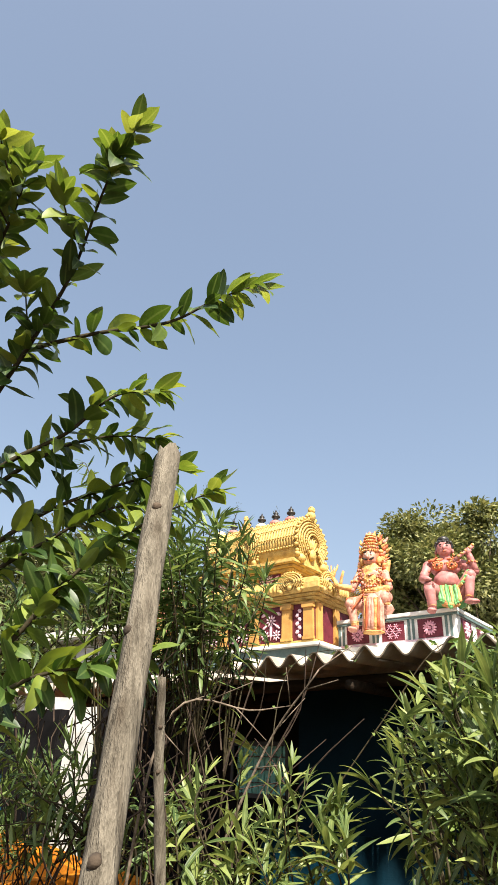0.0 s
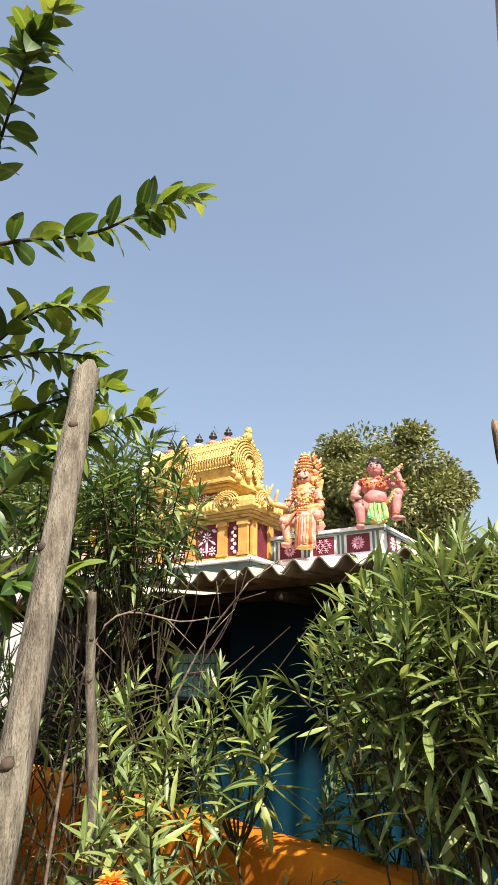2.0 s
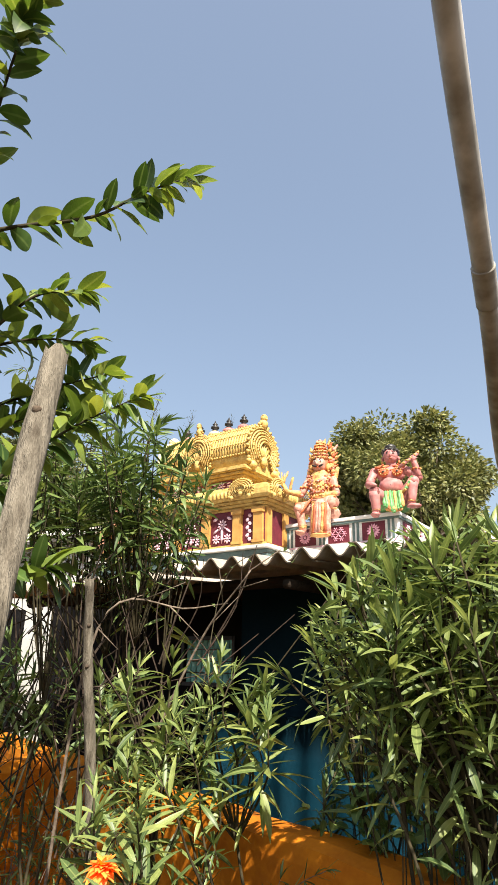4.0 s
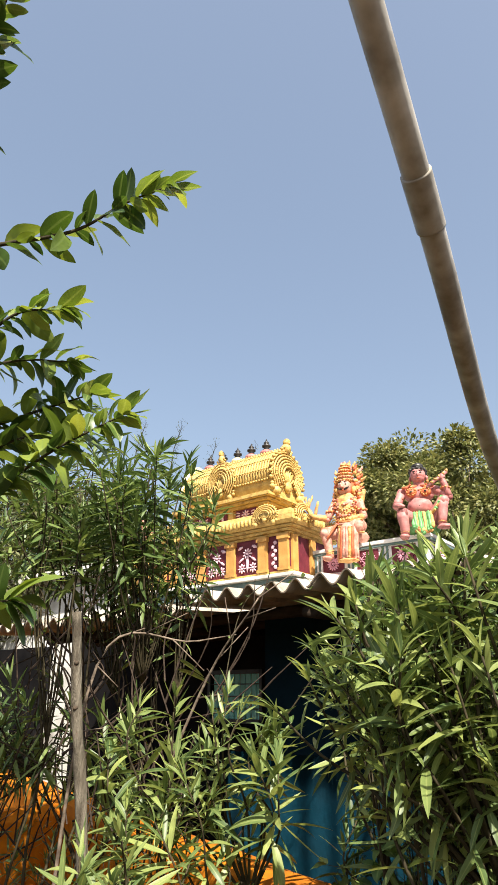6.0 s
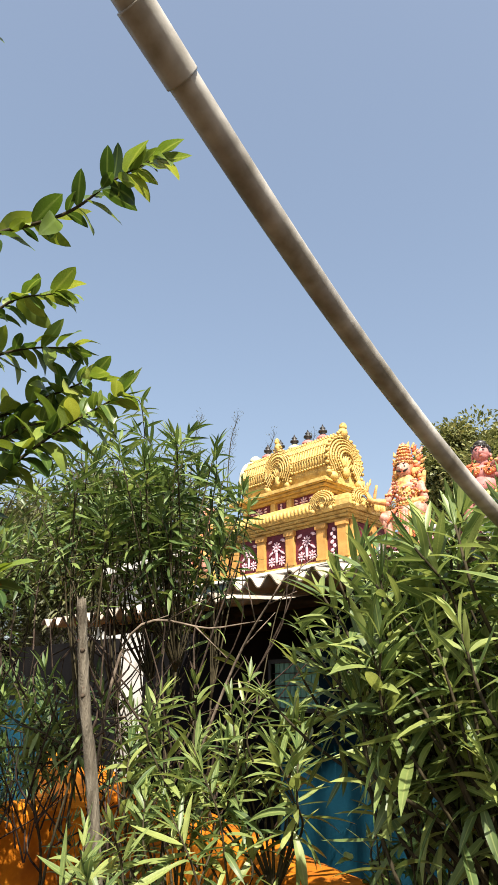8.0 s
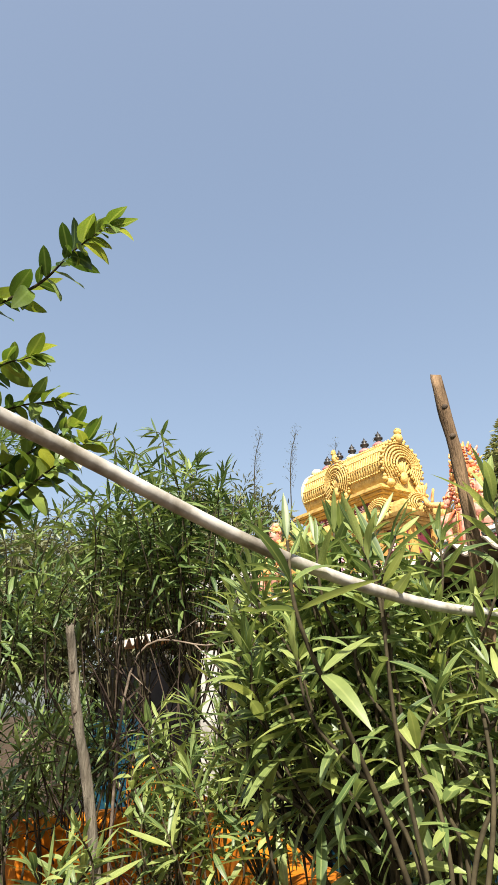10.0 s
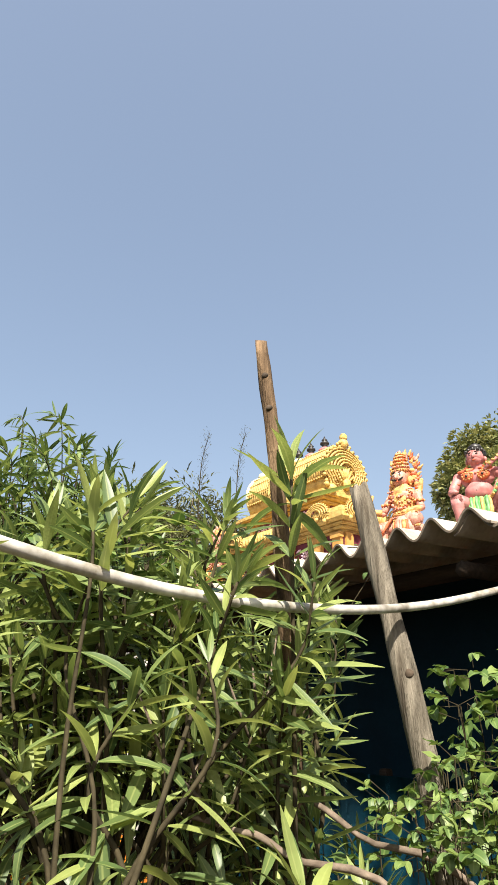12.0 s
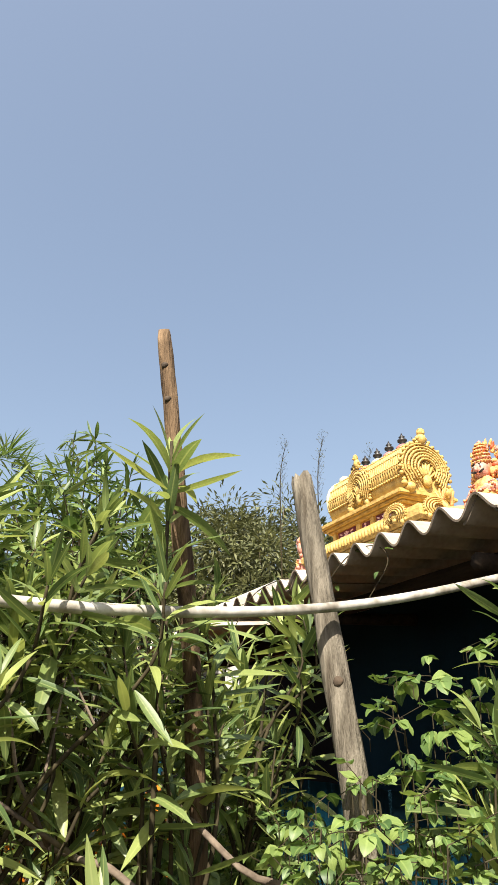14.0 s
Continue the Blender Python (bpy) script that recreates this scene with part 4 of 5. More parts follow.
bm = bmesh.new()
cx, cy = -0.68, 2.78
S, RD, GR, BK, YE = 0, 1, 2, 3, 4
blob(bm, (cx, cy + 0.05, 3.06), (0.16, 0.14, 0.09), mat=GR)
limb(bm, (cx - 0.07, cy - 0.02, 3.11), (cx - 0.16, cy - 0.17, 3.15), 0.068, 0.056, S)
limb(bm, (cx - 0.16, cy - 0.17, 3.15), (cx - 0.15, cy - 0.17, 2.95), 0.056, 0.036, S)
blob(bm, (cx - 0.16, cy - 0.21, 2.925), (0.042, 0.065, 0.026), mat=S)
limb(bm, (cx + 0.08, cy - 0.02, 3.10), (cx + 0.20, cy - 0.10, 3.26), 0.068, 0.054, S)
limb(bm, (cx + 0.20, cy - 0.10, 3.26), (cx + 0.17, cy - 0.12, 3.04), 0.050, 0.034, S)
blob(bm, (cx + 0.19, cy - 0.15, 3.01), (0.070, 0.05, 0.026), mat=S)
for p, rr in (((cx - 0.152, cy - 0.17, 2.975), 0.042), ((cx + 0.172, cy - 0.12, 3.06), 0.040)):
    blob(bm, p, (rr, rr, 0.010), mat=YE, sub=2)
for k in range(9):
    limb(bm, (cx - 0.08 + k * 0.020, cy - 0.10 - 0.02 * (k % 2), 3.16), (cx - 0.075 + k * 0.021, cy - 0.165, 3.02 - 0.03 * (2 - abs(k - 4) * 0.5)), 0.013, 0.017, (GR, GR, YE)[k % 3])
for k in range(6):
    limb(bm, (cx + 0.07 + 0.01 * k, cy - 0.08, 3.13 + 0.012 * k), (cx + 0.12 + 0.014 * k, cy - 0.14, 3.17 + 0.024 * k), 0.014, 0.012, GR if k % 2 else YE)
blob(bm, (cx + 0.01, cy - 0.15, 2.985), (0.085, 0.03, 0.030), mat=YE)
# belly and chest with a beaded breast cloth
blob(bm, (cx - 0.01, cy - 0.02, 3.235), (0.116, 0.105, 0.095), mat=S, sub=3)
blob(bm, (cx - 0.01, cy - 0.124, 3.225), (0.007, 0.005, 0.009), mat=BK, sub=1)
blob(bm, (cx - 0.01, cy, 3.36), (0.138, 0.090, 0.085), mat=S, sub=3)
for s in (-1, 1):
    c = (cx - 0.01 + s * 0.062, cy - 0.075, 3.365)
    blob(bm, c, (0.056, 0.035, 0.048), mat=RD)
    for k in range(10):
        t = 2 * math.pi * k / 10
        blob(bm, (c[0] + math.cos(t) * 0.036, c[1] - 0.026, c[2] + math.sin(t) * 0.031), 0.008, mat=YE, sub=1)
    blob(bm, (c[0], c[1] - 0.036, c[2]), 0.012, mat=BK, sub=1)
    blob(bm, (cx - 0.01 + s * 0.145, cy, 3.395), (0.048, 0.046, 0.046), mat=S)
    limb(bm, (cx + s * 0.03, cy - 0.06, 3.43), (cx - 0.01 + s * 0.13, cy - 0.06, 3.42), 0.014, 0.016, RD)
for k in range(9):
    t = math.pi * k / 8
    blob(bm, (cx - 0.005 + math.cos(t) * 0.07, cy - 0.088, 3.435 - math.sin(t) * 0.05), 0.011, mat=YE if k % 2 else RD, sub=1)
limb(bm, (cx, cy, 3.40), (cx, cy - 0.012, 3.49), 0.056, 0.050, S)
blob(bm, (cx, cy - 0.028, 3.535), (0.070, 0.072, 0.074), mat=S, sub=3)
blob(bm, (cx, cy - 0.040, 3.505), (0.058, 0.060, 0.048), mat=S, sub=2)
blob(bm, (cx, cy - 0.104, 3.530), (0.011, 0.014, 0.018), mat=S, sub=2)
blob(bm, (cx, cy + 0.018, 3.582), (0.084, 0.080, 0.062), mat=BK, sub=3)
blob(bm, (cx, cy + 0.02, 3.645), (0.055, 0.050, 0.035), mat=BK)
for k in range(7):
    t = radians(180 + 30 * k)
    blob(bm, (cx + math.cos(t) * 0.074, cy + 0.005 + math.sin(t) * 0.072, 3.592 + 0.012 * abs(math.sin(t))), 0.017, mat=BK, sub=1)
for s in (-1, 1):
    blob(bm, (cx + s * 0.029, cy - 0.094, 3.548), (0.014, 0.007, 0.007), mat=BK, sub=1)
    blob(bm, (cx + s * 0.030, cy - 0.092, 3.568), (0.019, 0.007, 0.004), (0, s * 10, 0), BK, 1)
    blob(bm, (cx + s * 0.074, cy, 3.52), (0.014, 0.02, 0.03), mat=S, sub=1)
    blob(bm, (cx + s * 0.080, cy - 0.01, 3.485), (0.013, 0.013, 0.017), mat=YE, sub=1)
blob(bm, (cx, cy - 0.100, 3.495), (0.019, 0.008, 0.007), mat=RD, sub=1)
blob(bm, (cx, cy - 0.100, 3.572), 0.006, mat=RD, sub=1)
limb(bm, (cx - 0.165, cy, 3.39), (cx - 0.215, cy - 0.07, 3.25), 0.044, 0.038, S)
limb(bm, (cx - 0.215, cy - 0.07, 3.25), (cx - 0.17, cy - 0.19, 3.21), 0.038, 0.029, S)
blob(bm, (cx - 0.165, cy - 0.205, 3.205), (0.036, 0.036, 0.020), mat=S)
limb(bm, (cx + 0.155, cy, 3.39), (cx + 0.255, cy - 0.03, 3.31), 0.044, 0.036, S)
limb(bm, (cx + 0.255, cy - 0.03, 3.31), (cx + 0.215, cy - 0.07, 3.46), 0.035, 0.028, S)
blob(bm, (cx + 0.21, cy - 0.08, 3.49), (0.032, 0.03, 0.032), mat=S)
for p in ((cx - 0.19, cy - 0.03, 3.32), (cx + 0.235, cy - 0.05, 3.39)):
    for k in range(8):
        t = 2 * math.pi * k / 8
        blob(bm, (p[0] + math.cos(t) * 0.038, p[1] + math.sin(t) * 0.038, p[2]), 0.012, mat=RD if k % 2 else YE, sub=1)
# stringed instrument held over the shoulder
limb(bm, (cx + 0.08, cy - 0.11, 3.40), (cx + 0.25, cy - 0.075, 3.535), 0.013, 0.018, S)
blob(bm, (cx + 0.25, cy - 0.075, 3.54), (0.028, 0.018, 0.018), (0, -40, 0), YE)
for k in range(5):
    blob(bm, (cx + 0.12 + 0.035 * k, cy - 0.115 + 0.008 * k, 3.435 + 0.028 * k), 0.015, mat=YE, sub=1)
statue("seated_attendant_statue", bm, [ROSE, ORANGE_RED, LEAF_PAINT, DARK_PAINT, OCHRE], "rose-skinned painted statue in a green cloth seated on the parapet corner", 20, (cx, cy, 0))

for i, (px_, py_, pz_, a, b) in enumerate(((-3.98, 2.45, 2.95, FLESH, OCHRE), (-4.05, 2.62, 2.70, ORANGE_RED, LEAF_PAINT))):
    bm = bmesh.new()
    blob(bm, (px_, py_, pz_ + 0.10), (0.16, 0.13, 0.12), mat=1)
    blob(bm, (px_, py_, pz_ + 0.30), (0.11, 0.09, 0.16), mat=0)
    blob(bm, (px_, py_ - 0.02, pz_ + 0.52), (0.075, 0.08, 0.09), mat=0)
    blob(bm, (px_, py_, pz_ + 0.60), (0.085, 0.085, 0.07), mat=1)
    blob(bm, (px_, py_, pz_ + 0.66), (0.06, 0.06, 0.05), mat=0)
    ornaments(bm, 9 + i, 40, (px_, py_, pz_ + 0.32), (0.12, 0.10, 0.16), (0, 1, 1), 0.024)
    ornaments(bm, 12 + i, 26, (px_, py_, pz_ + 0.60), (0.085, 0.085, 0.08), (0, 1), 0.02)
    ornaments(bm, 15 + i, 40, (px_, py_ - 0.02, pz_ + 0.11), (0.20, 0.16, 0.11), (0, 1, 1), 0.026)
    for s in (-1, 1):
        limb(bm, (px_ + s * 0.11, py_, pz_ + 0.38), (px_ + s * 0.19, py_ - 0.05, pz_ + 0.22), 0.04, 0.035, 0)
        limb(bm, (px_ + s * 0.08, py_ - 0.04, pz_ + 0.10), (px_ + s * 0.15, py_ - 0.17, pz_ + 0.08), 0.07, 0.055, 1)
        limb(bm, (px_ + s * 0.15, py_ - 0.17, pz_ + 0.08), (px_ + s * 0.12, py_ - 0.17, pz_ - 0.12), 0.05, 0.035, 0)
    if i:
        bmesh.ops.scale(bm, verts=bm.verts, vec=(0.6, 0.6, 0.6), space=Matrix.Translation((-px_, -py_, -pz_)))
        bmesh.ops.translate(bm, verts=bm.verts, vec=(0, 0, 0.075))
    statue("small_seated_statue", bm, [a, b], "small brightly painted seated statue at the tower's far end" if not i else "small red and green painted statue on the hall roof")
    part("pedestal", boxes((px_ - 0.2, px_ + 0.2, py_ - 0.09, py_ + 0.2, 2.708, pz_ + 0.02), bevel=0.01), GOLD, temple, "gold painted pedestal") if pz_ > 2.8 else None


# ---- posts, poles and pipe ----
def wood_post(name, label, line, r0, r1, mat, knots=(), split=True, sides=14):
    base = Vector(line[0])
    t = thing(name, base, label, "post")
    pts = spline(line, 12)
    bm = bmesh.new()
    rings = tube(bm, pts, r0, r1, sides, 0, 0.22, seed=base.x * 7)
    if split:
        for k, v in enumerate(rings[-1]):
            v.co.z += 0.010 * math.sin(k * 2.1) + 0.006 * math.sin(k * 5.0)
    part("shaft", bm, mat, t, smooth=True)
    for u, side_way in knots:
        i = int(u * (len(pts) - 1))
        p = pts[i] + Vector(side_way).normalized() * (r0 + (r1 - r0) * u) * 0.90
        bm = bmesh.new()
        w = Vector(side_way).normalized()
        r = max(r0, r1) * 0.27
        tube(bm, [p - w * r * 0.6, p + w * r * 0.2, p + w * r * 0.75], r * 1.5, r * 0.9, 10, 0, 0.35)
        part("knot", bm, KNOT, t, smooth=True)
    return t


wood_post("fence_post", "weathered grey wooden fence post with knots, leaning", [(1.209, -2.703, 0.0), (1.042, -2.503, 0.85), (0.905, -2.338, 1.549), (0.819, -2.235, 1.99)], 0.0135, 0.0188, POST, ((0.93, (0.5, -0.8, 0.1)), (0.80, (-0.1, -1, 0)), (0.665, (0.4, -0.9, 0))))
wood_post("garden_stake", "thin grey wooden stake among the shrubs", [(-0.02, -1.14, 0.0), (0.015, -1.337, 1.20), (0.040, -1.42, 1.55), (0.069, -1.476, 1.808)], 0.0175, 0.0125, POST, ((0.85, (0.8, -0.6, 0)), (0.72, (0.6, -0.8, 0))))
wood_post("tall_pole", "tall brown weathered pole with dark bark and broken top", [(1.06, -0.87, 0.0), (1.08, -0.89, 1.41), (1.145, -0.965, 1.95), (1.15, -1.007, 2.275)], 0.0195, 0.0135, POST_BROWN, ((0.93, (0.7, -0.7, 0)), (0.84, (0.7, -0.7, 0))))
wood_post("prop_post", "leaning grey wooden prop post before the roof", [(1.36, -0.63, 0.0), (1.25, -0.665, 1.0), (1.20, -0.66, 1.44), (1.085, -0.663, 2.045)], 0.028, 0.0225, POST, ((0.8, (0.8, -0.5, 0)),))

pipe = thing("water_pipe", (1.2, -0.25, 1.84), "sagging dusty white plastic water pipe strung overhead", "pipe")
PIPE = [(1.72, -3.35, 2.62), (1.603, -3.028, 2.385), (1.523, -2.751, 2.190), (1.451, -2.476, 2.017), (1.395, -2.192, 1.892), (1.332, -1.901, 1.826), (1.296, -1.602, 1.754), (1.264, -1.274, 1.715), (1.225, -0.935, 1.724), (1.187, -0.6, 1.767), (1.183, -0.259, 1.842), (1.21, 0.10, 1.935), (1.25, 0.27, 1.99)]
pts = spline(PIPE, 10)
bm = bmesh.new()
tube(bm, pts, 0.0092, 0.0088, 16)
part("tube", bm, PVC, pipe, smooth=True)
bm = bmesh.new()
i = min(range(len(pts)), key=lambda k: abs(pts[k].y + 2.228))
d = (pts[i + 1] - pts[i - 1]).normalized()
tube(bm, [pts[i] - d * 0.021, pts[i] - d * 0.020, pts[i] + d * 0.020, pts[i] + d * 0.021], 0.0103, 0.0103, 24)
part("coupling", bm, PVC, pipe, "pipe coupling", smooth=True)

# ---- far trees ----
random.seed(11)
TREE_LEAVES = leaf_set("leaf", TREE_LEAF, 0.5, 0.8, 0.25, (0.4, 0.9), stations=2)
FINE_LEAVES = leaf_set("leaf", FINE_LEAF, 0.22, 0.8, 0.2, (0.3, 0.7), stations=2)
tree("broadleaf_tree", "dense green broadleaf tree behind the temple", (-1.2, 5.9, 0), ((-1.72, 5.9, 4.05), (1.32, 1.1, 1.12)), 105, 620, TREE_LEAVES, TREE_LEAF, 0.085, 0.13, 0.30, seed=3)
tree("feathery_tree", "fine-leaved grey-green tree beyond the roof", (-6.9, 3.6, 0), ((-6.9, 3.4, 3.45), (1.5, 1.6, 1.55)), 170, 300, FINE_LEAVES, FINE_LEAF, 0.15, 0.10, 0.42, 0.1, seed=4)
tree("feathery_tree", "fine-leaved grey-green tree far behind the shrubs", (-8.2, 1.4, 0), ((-8.2, 1.2, 3.2), (1.6, 1.9, 1.5)), 140, 260, FINE_LEAVES, FINE_LEAF, 0.15, 0.10, 0.42, 0.1, seed=5)

# palm among the shrubs
random.seed(6)
palm = thing("palm", (-3.4, -1.0, 0), "small fan palm with stiff pointed leaves", "palm")
PALM_LEAVES = leaf_set("leaf", PALM, 0.05, 0.6, 0.3, (0.5, 0.9), stations=3)
bm = bmesh.new()
tube(bm, spline([(-3.4, -1.0, 0), (-3.38, -1.02, 1.9), (-3.72, -1.1, 3.62)], 6), 0.09, 0.06, 9, 0, 0.3)
part("trunk", bm, BARK, palm, smooth=True)
poses = []
for k in range(14):
    w = around((0, 0, 1), radians(random.uniform(15, 85)), k * 2.4)
    c = Vector((-3.72, -1.1, 3.66)) + w * 0.3
    for j in range(16):
        poses.append(aim(c, around(w, radians(random.uniform(0, 60)), j * 0.4), random.uniform(0.28, 0.42), random.uniform(-0.5, 0.5)))
joined_leaves("fronds", PALM_LEAVES, poses, PALM, palm)

# tall thin flowering stalks beyond the roof
random.seed(7)
SEED = leaf_set("leaf", FINE_LEAF, 0.25, 0.7, 0.2, (0.4,), stations=2)
for x, y, z in ((-3.98, 2.15, 4.78), (-3.72, 2.52, 4.80), (-3.88, 3.35, 4.85), (-3.5, 3.75, 4.85)):
    st = thing("seed_stalk", (x, y - 0.1, 0), "tall thin pale flowering stalk", "plant", "stalks beyond the roof")
    bm = bmesh.new()
    line = spline([(x, y - 0.1, 0), (x - 0.05, y, z * 0.6), (x, y, z - 0.5), (x + 0.12, y + 0.04, z)], 5)
    tube(bm, line, 0.012, 0.003, 5)
    poses = []
    for k in range(26):
        p = Vector((x + 0.12 * (k / 25) ** 2, y + 0.02, z - 0.75 + 0.72 * k / 25))
        q = p + around((0, 0, 1), radians(35), k * 2.4) * random.uniform(0.06, 0.16) * (1.1 - 0.5 * k / 25)
        tube(bm, [p, q], 0.0025, 0.0015, 3)
        for _ in range(5):
            poses.append(aim(q + Vector([random.uniform(-0.03, 0.03) for _ in range(3)]), around((0, 0, 1), 0.8, random.random() * 6), 0.035))
    part("stalk", bm, TWIG, st)
    joined_leaves("seed_heads", SEED, poses, FINE_LEAF, st)

# ---- near tree with oval leaves ----
random.seed(21)
OVAL = leaf_set("leaf", CITRUS, 0.41, 0.88, 0.25, (0.35, 0.7, 1.0, 1.4, -0.3), wave=0.12, stations=8, full=0.62)
citrus = thing("oval_leaf_tree", (-0.6, -2.0, 0), "young fruit tree with glossy oval leaves, sunlit yellow-green tips", "tree")
bm = bmesh.new()
tube(bm, spline([(-0.62, -2.0, 0), (-0.55, -1.98, 1.0), (-0.42, -1.97, 1.9), (-0.40, -2.0, 2.6), (-0.35, -2.1, 3.1)], 6), 0.04, 0.015, 9, 0, 0.2)
part("trunk", bm, BARK, citrus, smooth=True)
BRANCHES = [
    [(-0.39, -2.06, 2.53), (-0.21, -2.05, 2.68), (-0.03, -1.89, 2.81), (0.18, -1.72, 2.88), (0.32, -1.65, 2.955), (0.43, -1.585, 3.005)],
    [(-0.39, -2.03, 2.38), (-0.18, -2.04, 2.57), (-0.07, -2.03, 2.72), (0.09, -2.04, 2.91), (0.27, -2.10, 3.10), (0.41, -2.13, 3.20)],
    [(-0.40, -1.98, 2.18), (-0.21, -1.97, 2.34), (-0.07, -1.85, 2.48), (0.06, -1.79, 2.60), (0.15, -1.70, 2.63)],
    [(-0.40, -1.98, 2.18), (-0.29, -1.91, 2.34), (-0.17, -1.81, 2.47), (-0.06, -1.69, 2.54), (0.04, -1.58, 2.55)],
    [(-0.48, -1.99, 1.48), (-0.16, -1.84, 1.86), (-0.04, -1.76, 2.05), (0.10, -1.65, 2.21), (0.27, -1.54, 2.32)],
    [(-0.36, -2.11, 2.68), (-0.15, -2.21, 2.78), (-0.03, -2.23, 2.89), (0.07, -2.25, 3.00), (0.15, -2.28, 3.08)],
    [(-0.45, -1.98, 1.88), (-0.30, -1.84, 2.09), (-0.21, -1.75, 2.19), (-0.10, -1.66, 2.29), (0.00, -1.56, 2.34)],
]
BRANCHES_LOW = [
    [(-0.34, -2.11, 2.88), (-0.23, -2.21, 3.08), (-0.09, -2.26, 3.33)],
    [(-0.48, -2.01, 1.28), (-0.09, -1.99, 1.60), (0.22, -2.01, 1.73), (0.38, -1.87, 1.77)],
    [(-0.42, -1.99, 1.98), (-0.23, -1.79, 2.26), (-0.09, -1.61, 2.40), (0.10, -1.53, 2.44)],
]
YOUNG = leaf_set("leaf", CITRUS_YOUNG, 0.41, 0.88, 0.25, (0.35, 0.7, 1.0, -0.3), wave=0.12, stations=8, full=0.62)
SIDE_TWIGS = []
for b in (BRANCHES[1], BRANCHES[5], BRANCHES_LOW[0]):
    line = spline(b, 8)
    for u in (0.42, 0.66, 0.82):
        i = int(u * (len(line) - 1))
        d = around(line[i + 1] - line[i], radians(random.uniform(35, 55)), random.uniform(0, 6.28))
        d.z = abs(d.z) * 0.7 + 0.1
        ln = random.uniform(0.10, 0.19) * (1.25 - u * 0.6)
        SIDE_TWIGS.append([line[i], line[i] + d * ln * 0.55, line[i] + d * ln + Vector((0, 0, 0.03))])
poses, young = [], []
for b in BRANCHES + BRANCHES_LOW + SIDE_TWIGS:
    line = spline(b, 8)
    bm = bmesh.new()
    tube(bm, line, 0.010 if len(b) > 3 else 0.003, 0.002, 6)
    part("branch", bm, TWIG, citrus, smooth=True)
    n = len(line)
    turn = random.random() * 6
    k = n * 0.22
    while k < n - 1:
        p = line[int(k)].lerp(line[int(k) + 1], k % 1)
        w = (line[min(int(k) + 1, n - 1)] - line[max(int(k) - 1, 0)]).normalized()
        size = random.uniform(0.088, 0.13) * (1.0 if k < n * 0.85 else 0.8)
        for j in (0, 1):
            d = around(w, radians(random.uniform(38, 75)), turn + j * 2.7 + random.uniform(-0.4, 0.4)) + Vector((0, 0, random.uniform(-0.35, 0.3)))
            (young if k > n * 0.80 and line[-1].z > 2.2 else poses).append(aim(p, d, size * random.uniform(0.7, 1.15), random.uniform(-0.9, 0.9)))
        turn += 2.4
        k += 0.037 / max(0.01, (line[1] - line[0]).length) * random.uniform(0.7, 1.2)
    for j in range(5):
        (young if line[-1].z > 2.2 else poses).append(aim(line[-1], around(line[-1] - line[-3], radians(18 + 9 * j), j * 2.4), random.uniform(0.075, 0.115), random.uniform(-0.6, 0.6)))
random.shuffle(poses)
single_leaves(OVAL, poses[:180], citrus)
single_leaves(YOUNG, young, citrus)
joined_leaves("foliage", OVAL, poses[180:], CITRUS, citrus)

# ---- oleander-like shrubs ----
random.seed(31)
NARROW = leaf_set("leaf", OLEANDER, 0.165, 0.85, 0.3, (0.2, 0.4, 0.7, 0.9, -0.2))
NARROW_OLD = leaf_set("leaf", OLEANDER_DARK, 0.150, 0.85, 0.3, (0.2, 0.5, 0.9, -0.2))

front_tips = [(1.15, -1.27, 1.94), (1.0, -1.29, 1.85), (0.92, -1.3, 1.71), (0.81, -1.34, 1.70), (0.68, -1.40, 1.63), (0.76, -1.37, 1.74), (1.06, -1.26, 1.70),
              (1.11, -1.39, 1.90), (1.22, -1.30, 1.90), (1.0, -1.47, 1.72), (1.09, -1.37, 1.69), (1.23, -1.25, 1.62), (1.11, -1.12, 1.72), (1.16, -1.10, 1.93), (1.11, -1.20, 1.80), (1.297, -1.607, 1.84)]
shrub("oleander_shrub", "sunlit oleander shrub with long narrow green leaves beside the posts", [(1.05, -1.25, 0), (0.95, -1.15, 0), (1.15, -1.3, 0)],
      [(x, y, z - 0.06) for x, y, z in front_tips] + [Vector((p[0], p[1], min(p[2], 1.70 + 0.5 * (p[0] - 0.7)))) for p in scatter((1.02, -1.18, 1.68), (0.33, 0.38, 0.27), 84, 0.3)] + scatter((1.18, -1.05, 1.34), (0.2, 0.26, 0.20), 8, 0.1), NARROW, OLEANDER, 0.112, 8, 0.025, 300, 0.006, limbs=12)
whorl = thing("oleander_sprig", (1.22, -1.0, 0), "single tall oleander shoot with a whorl of long leaves", "shrub")
bm = bmesh.new()
line = spline([(1.20, -1.02, 0), (1.21, -1.01, 1.0), (1.24, -1.012, 2.0)], 6)
tube(bm, line, 0.006, 0.003, 6)
part("stem", bm, TWIG, whorl, smooth=True)
poses = []
for k in range(14):
    poses.append(aim(Vector((1.24, -1.012, 1.965 - 0.006 * k)), around((0.05, 0.02, 1), radians(8 + 7.0 * k), k * 2.4), (0.105 if k < 4 else 0.135) * random.uniform(0.9, 1.1), random.uniform(-0.4, 0.4)))
whorled_shoot(spline([(1.22, -1.012, 1.6), (1.23, -1.012, 1.75), (1.235, -1.012, 1.90)], 6), 6, 0.045, 0.13, poses)
single_leaves(NARROW, poses, whorl)

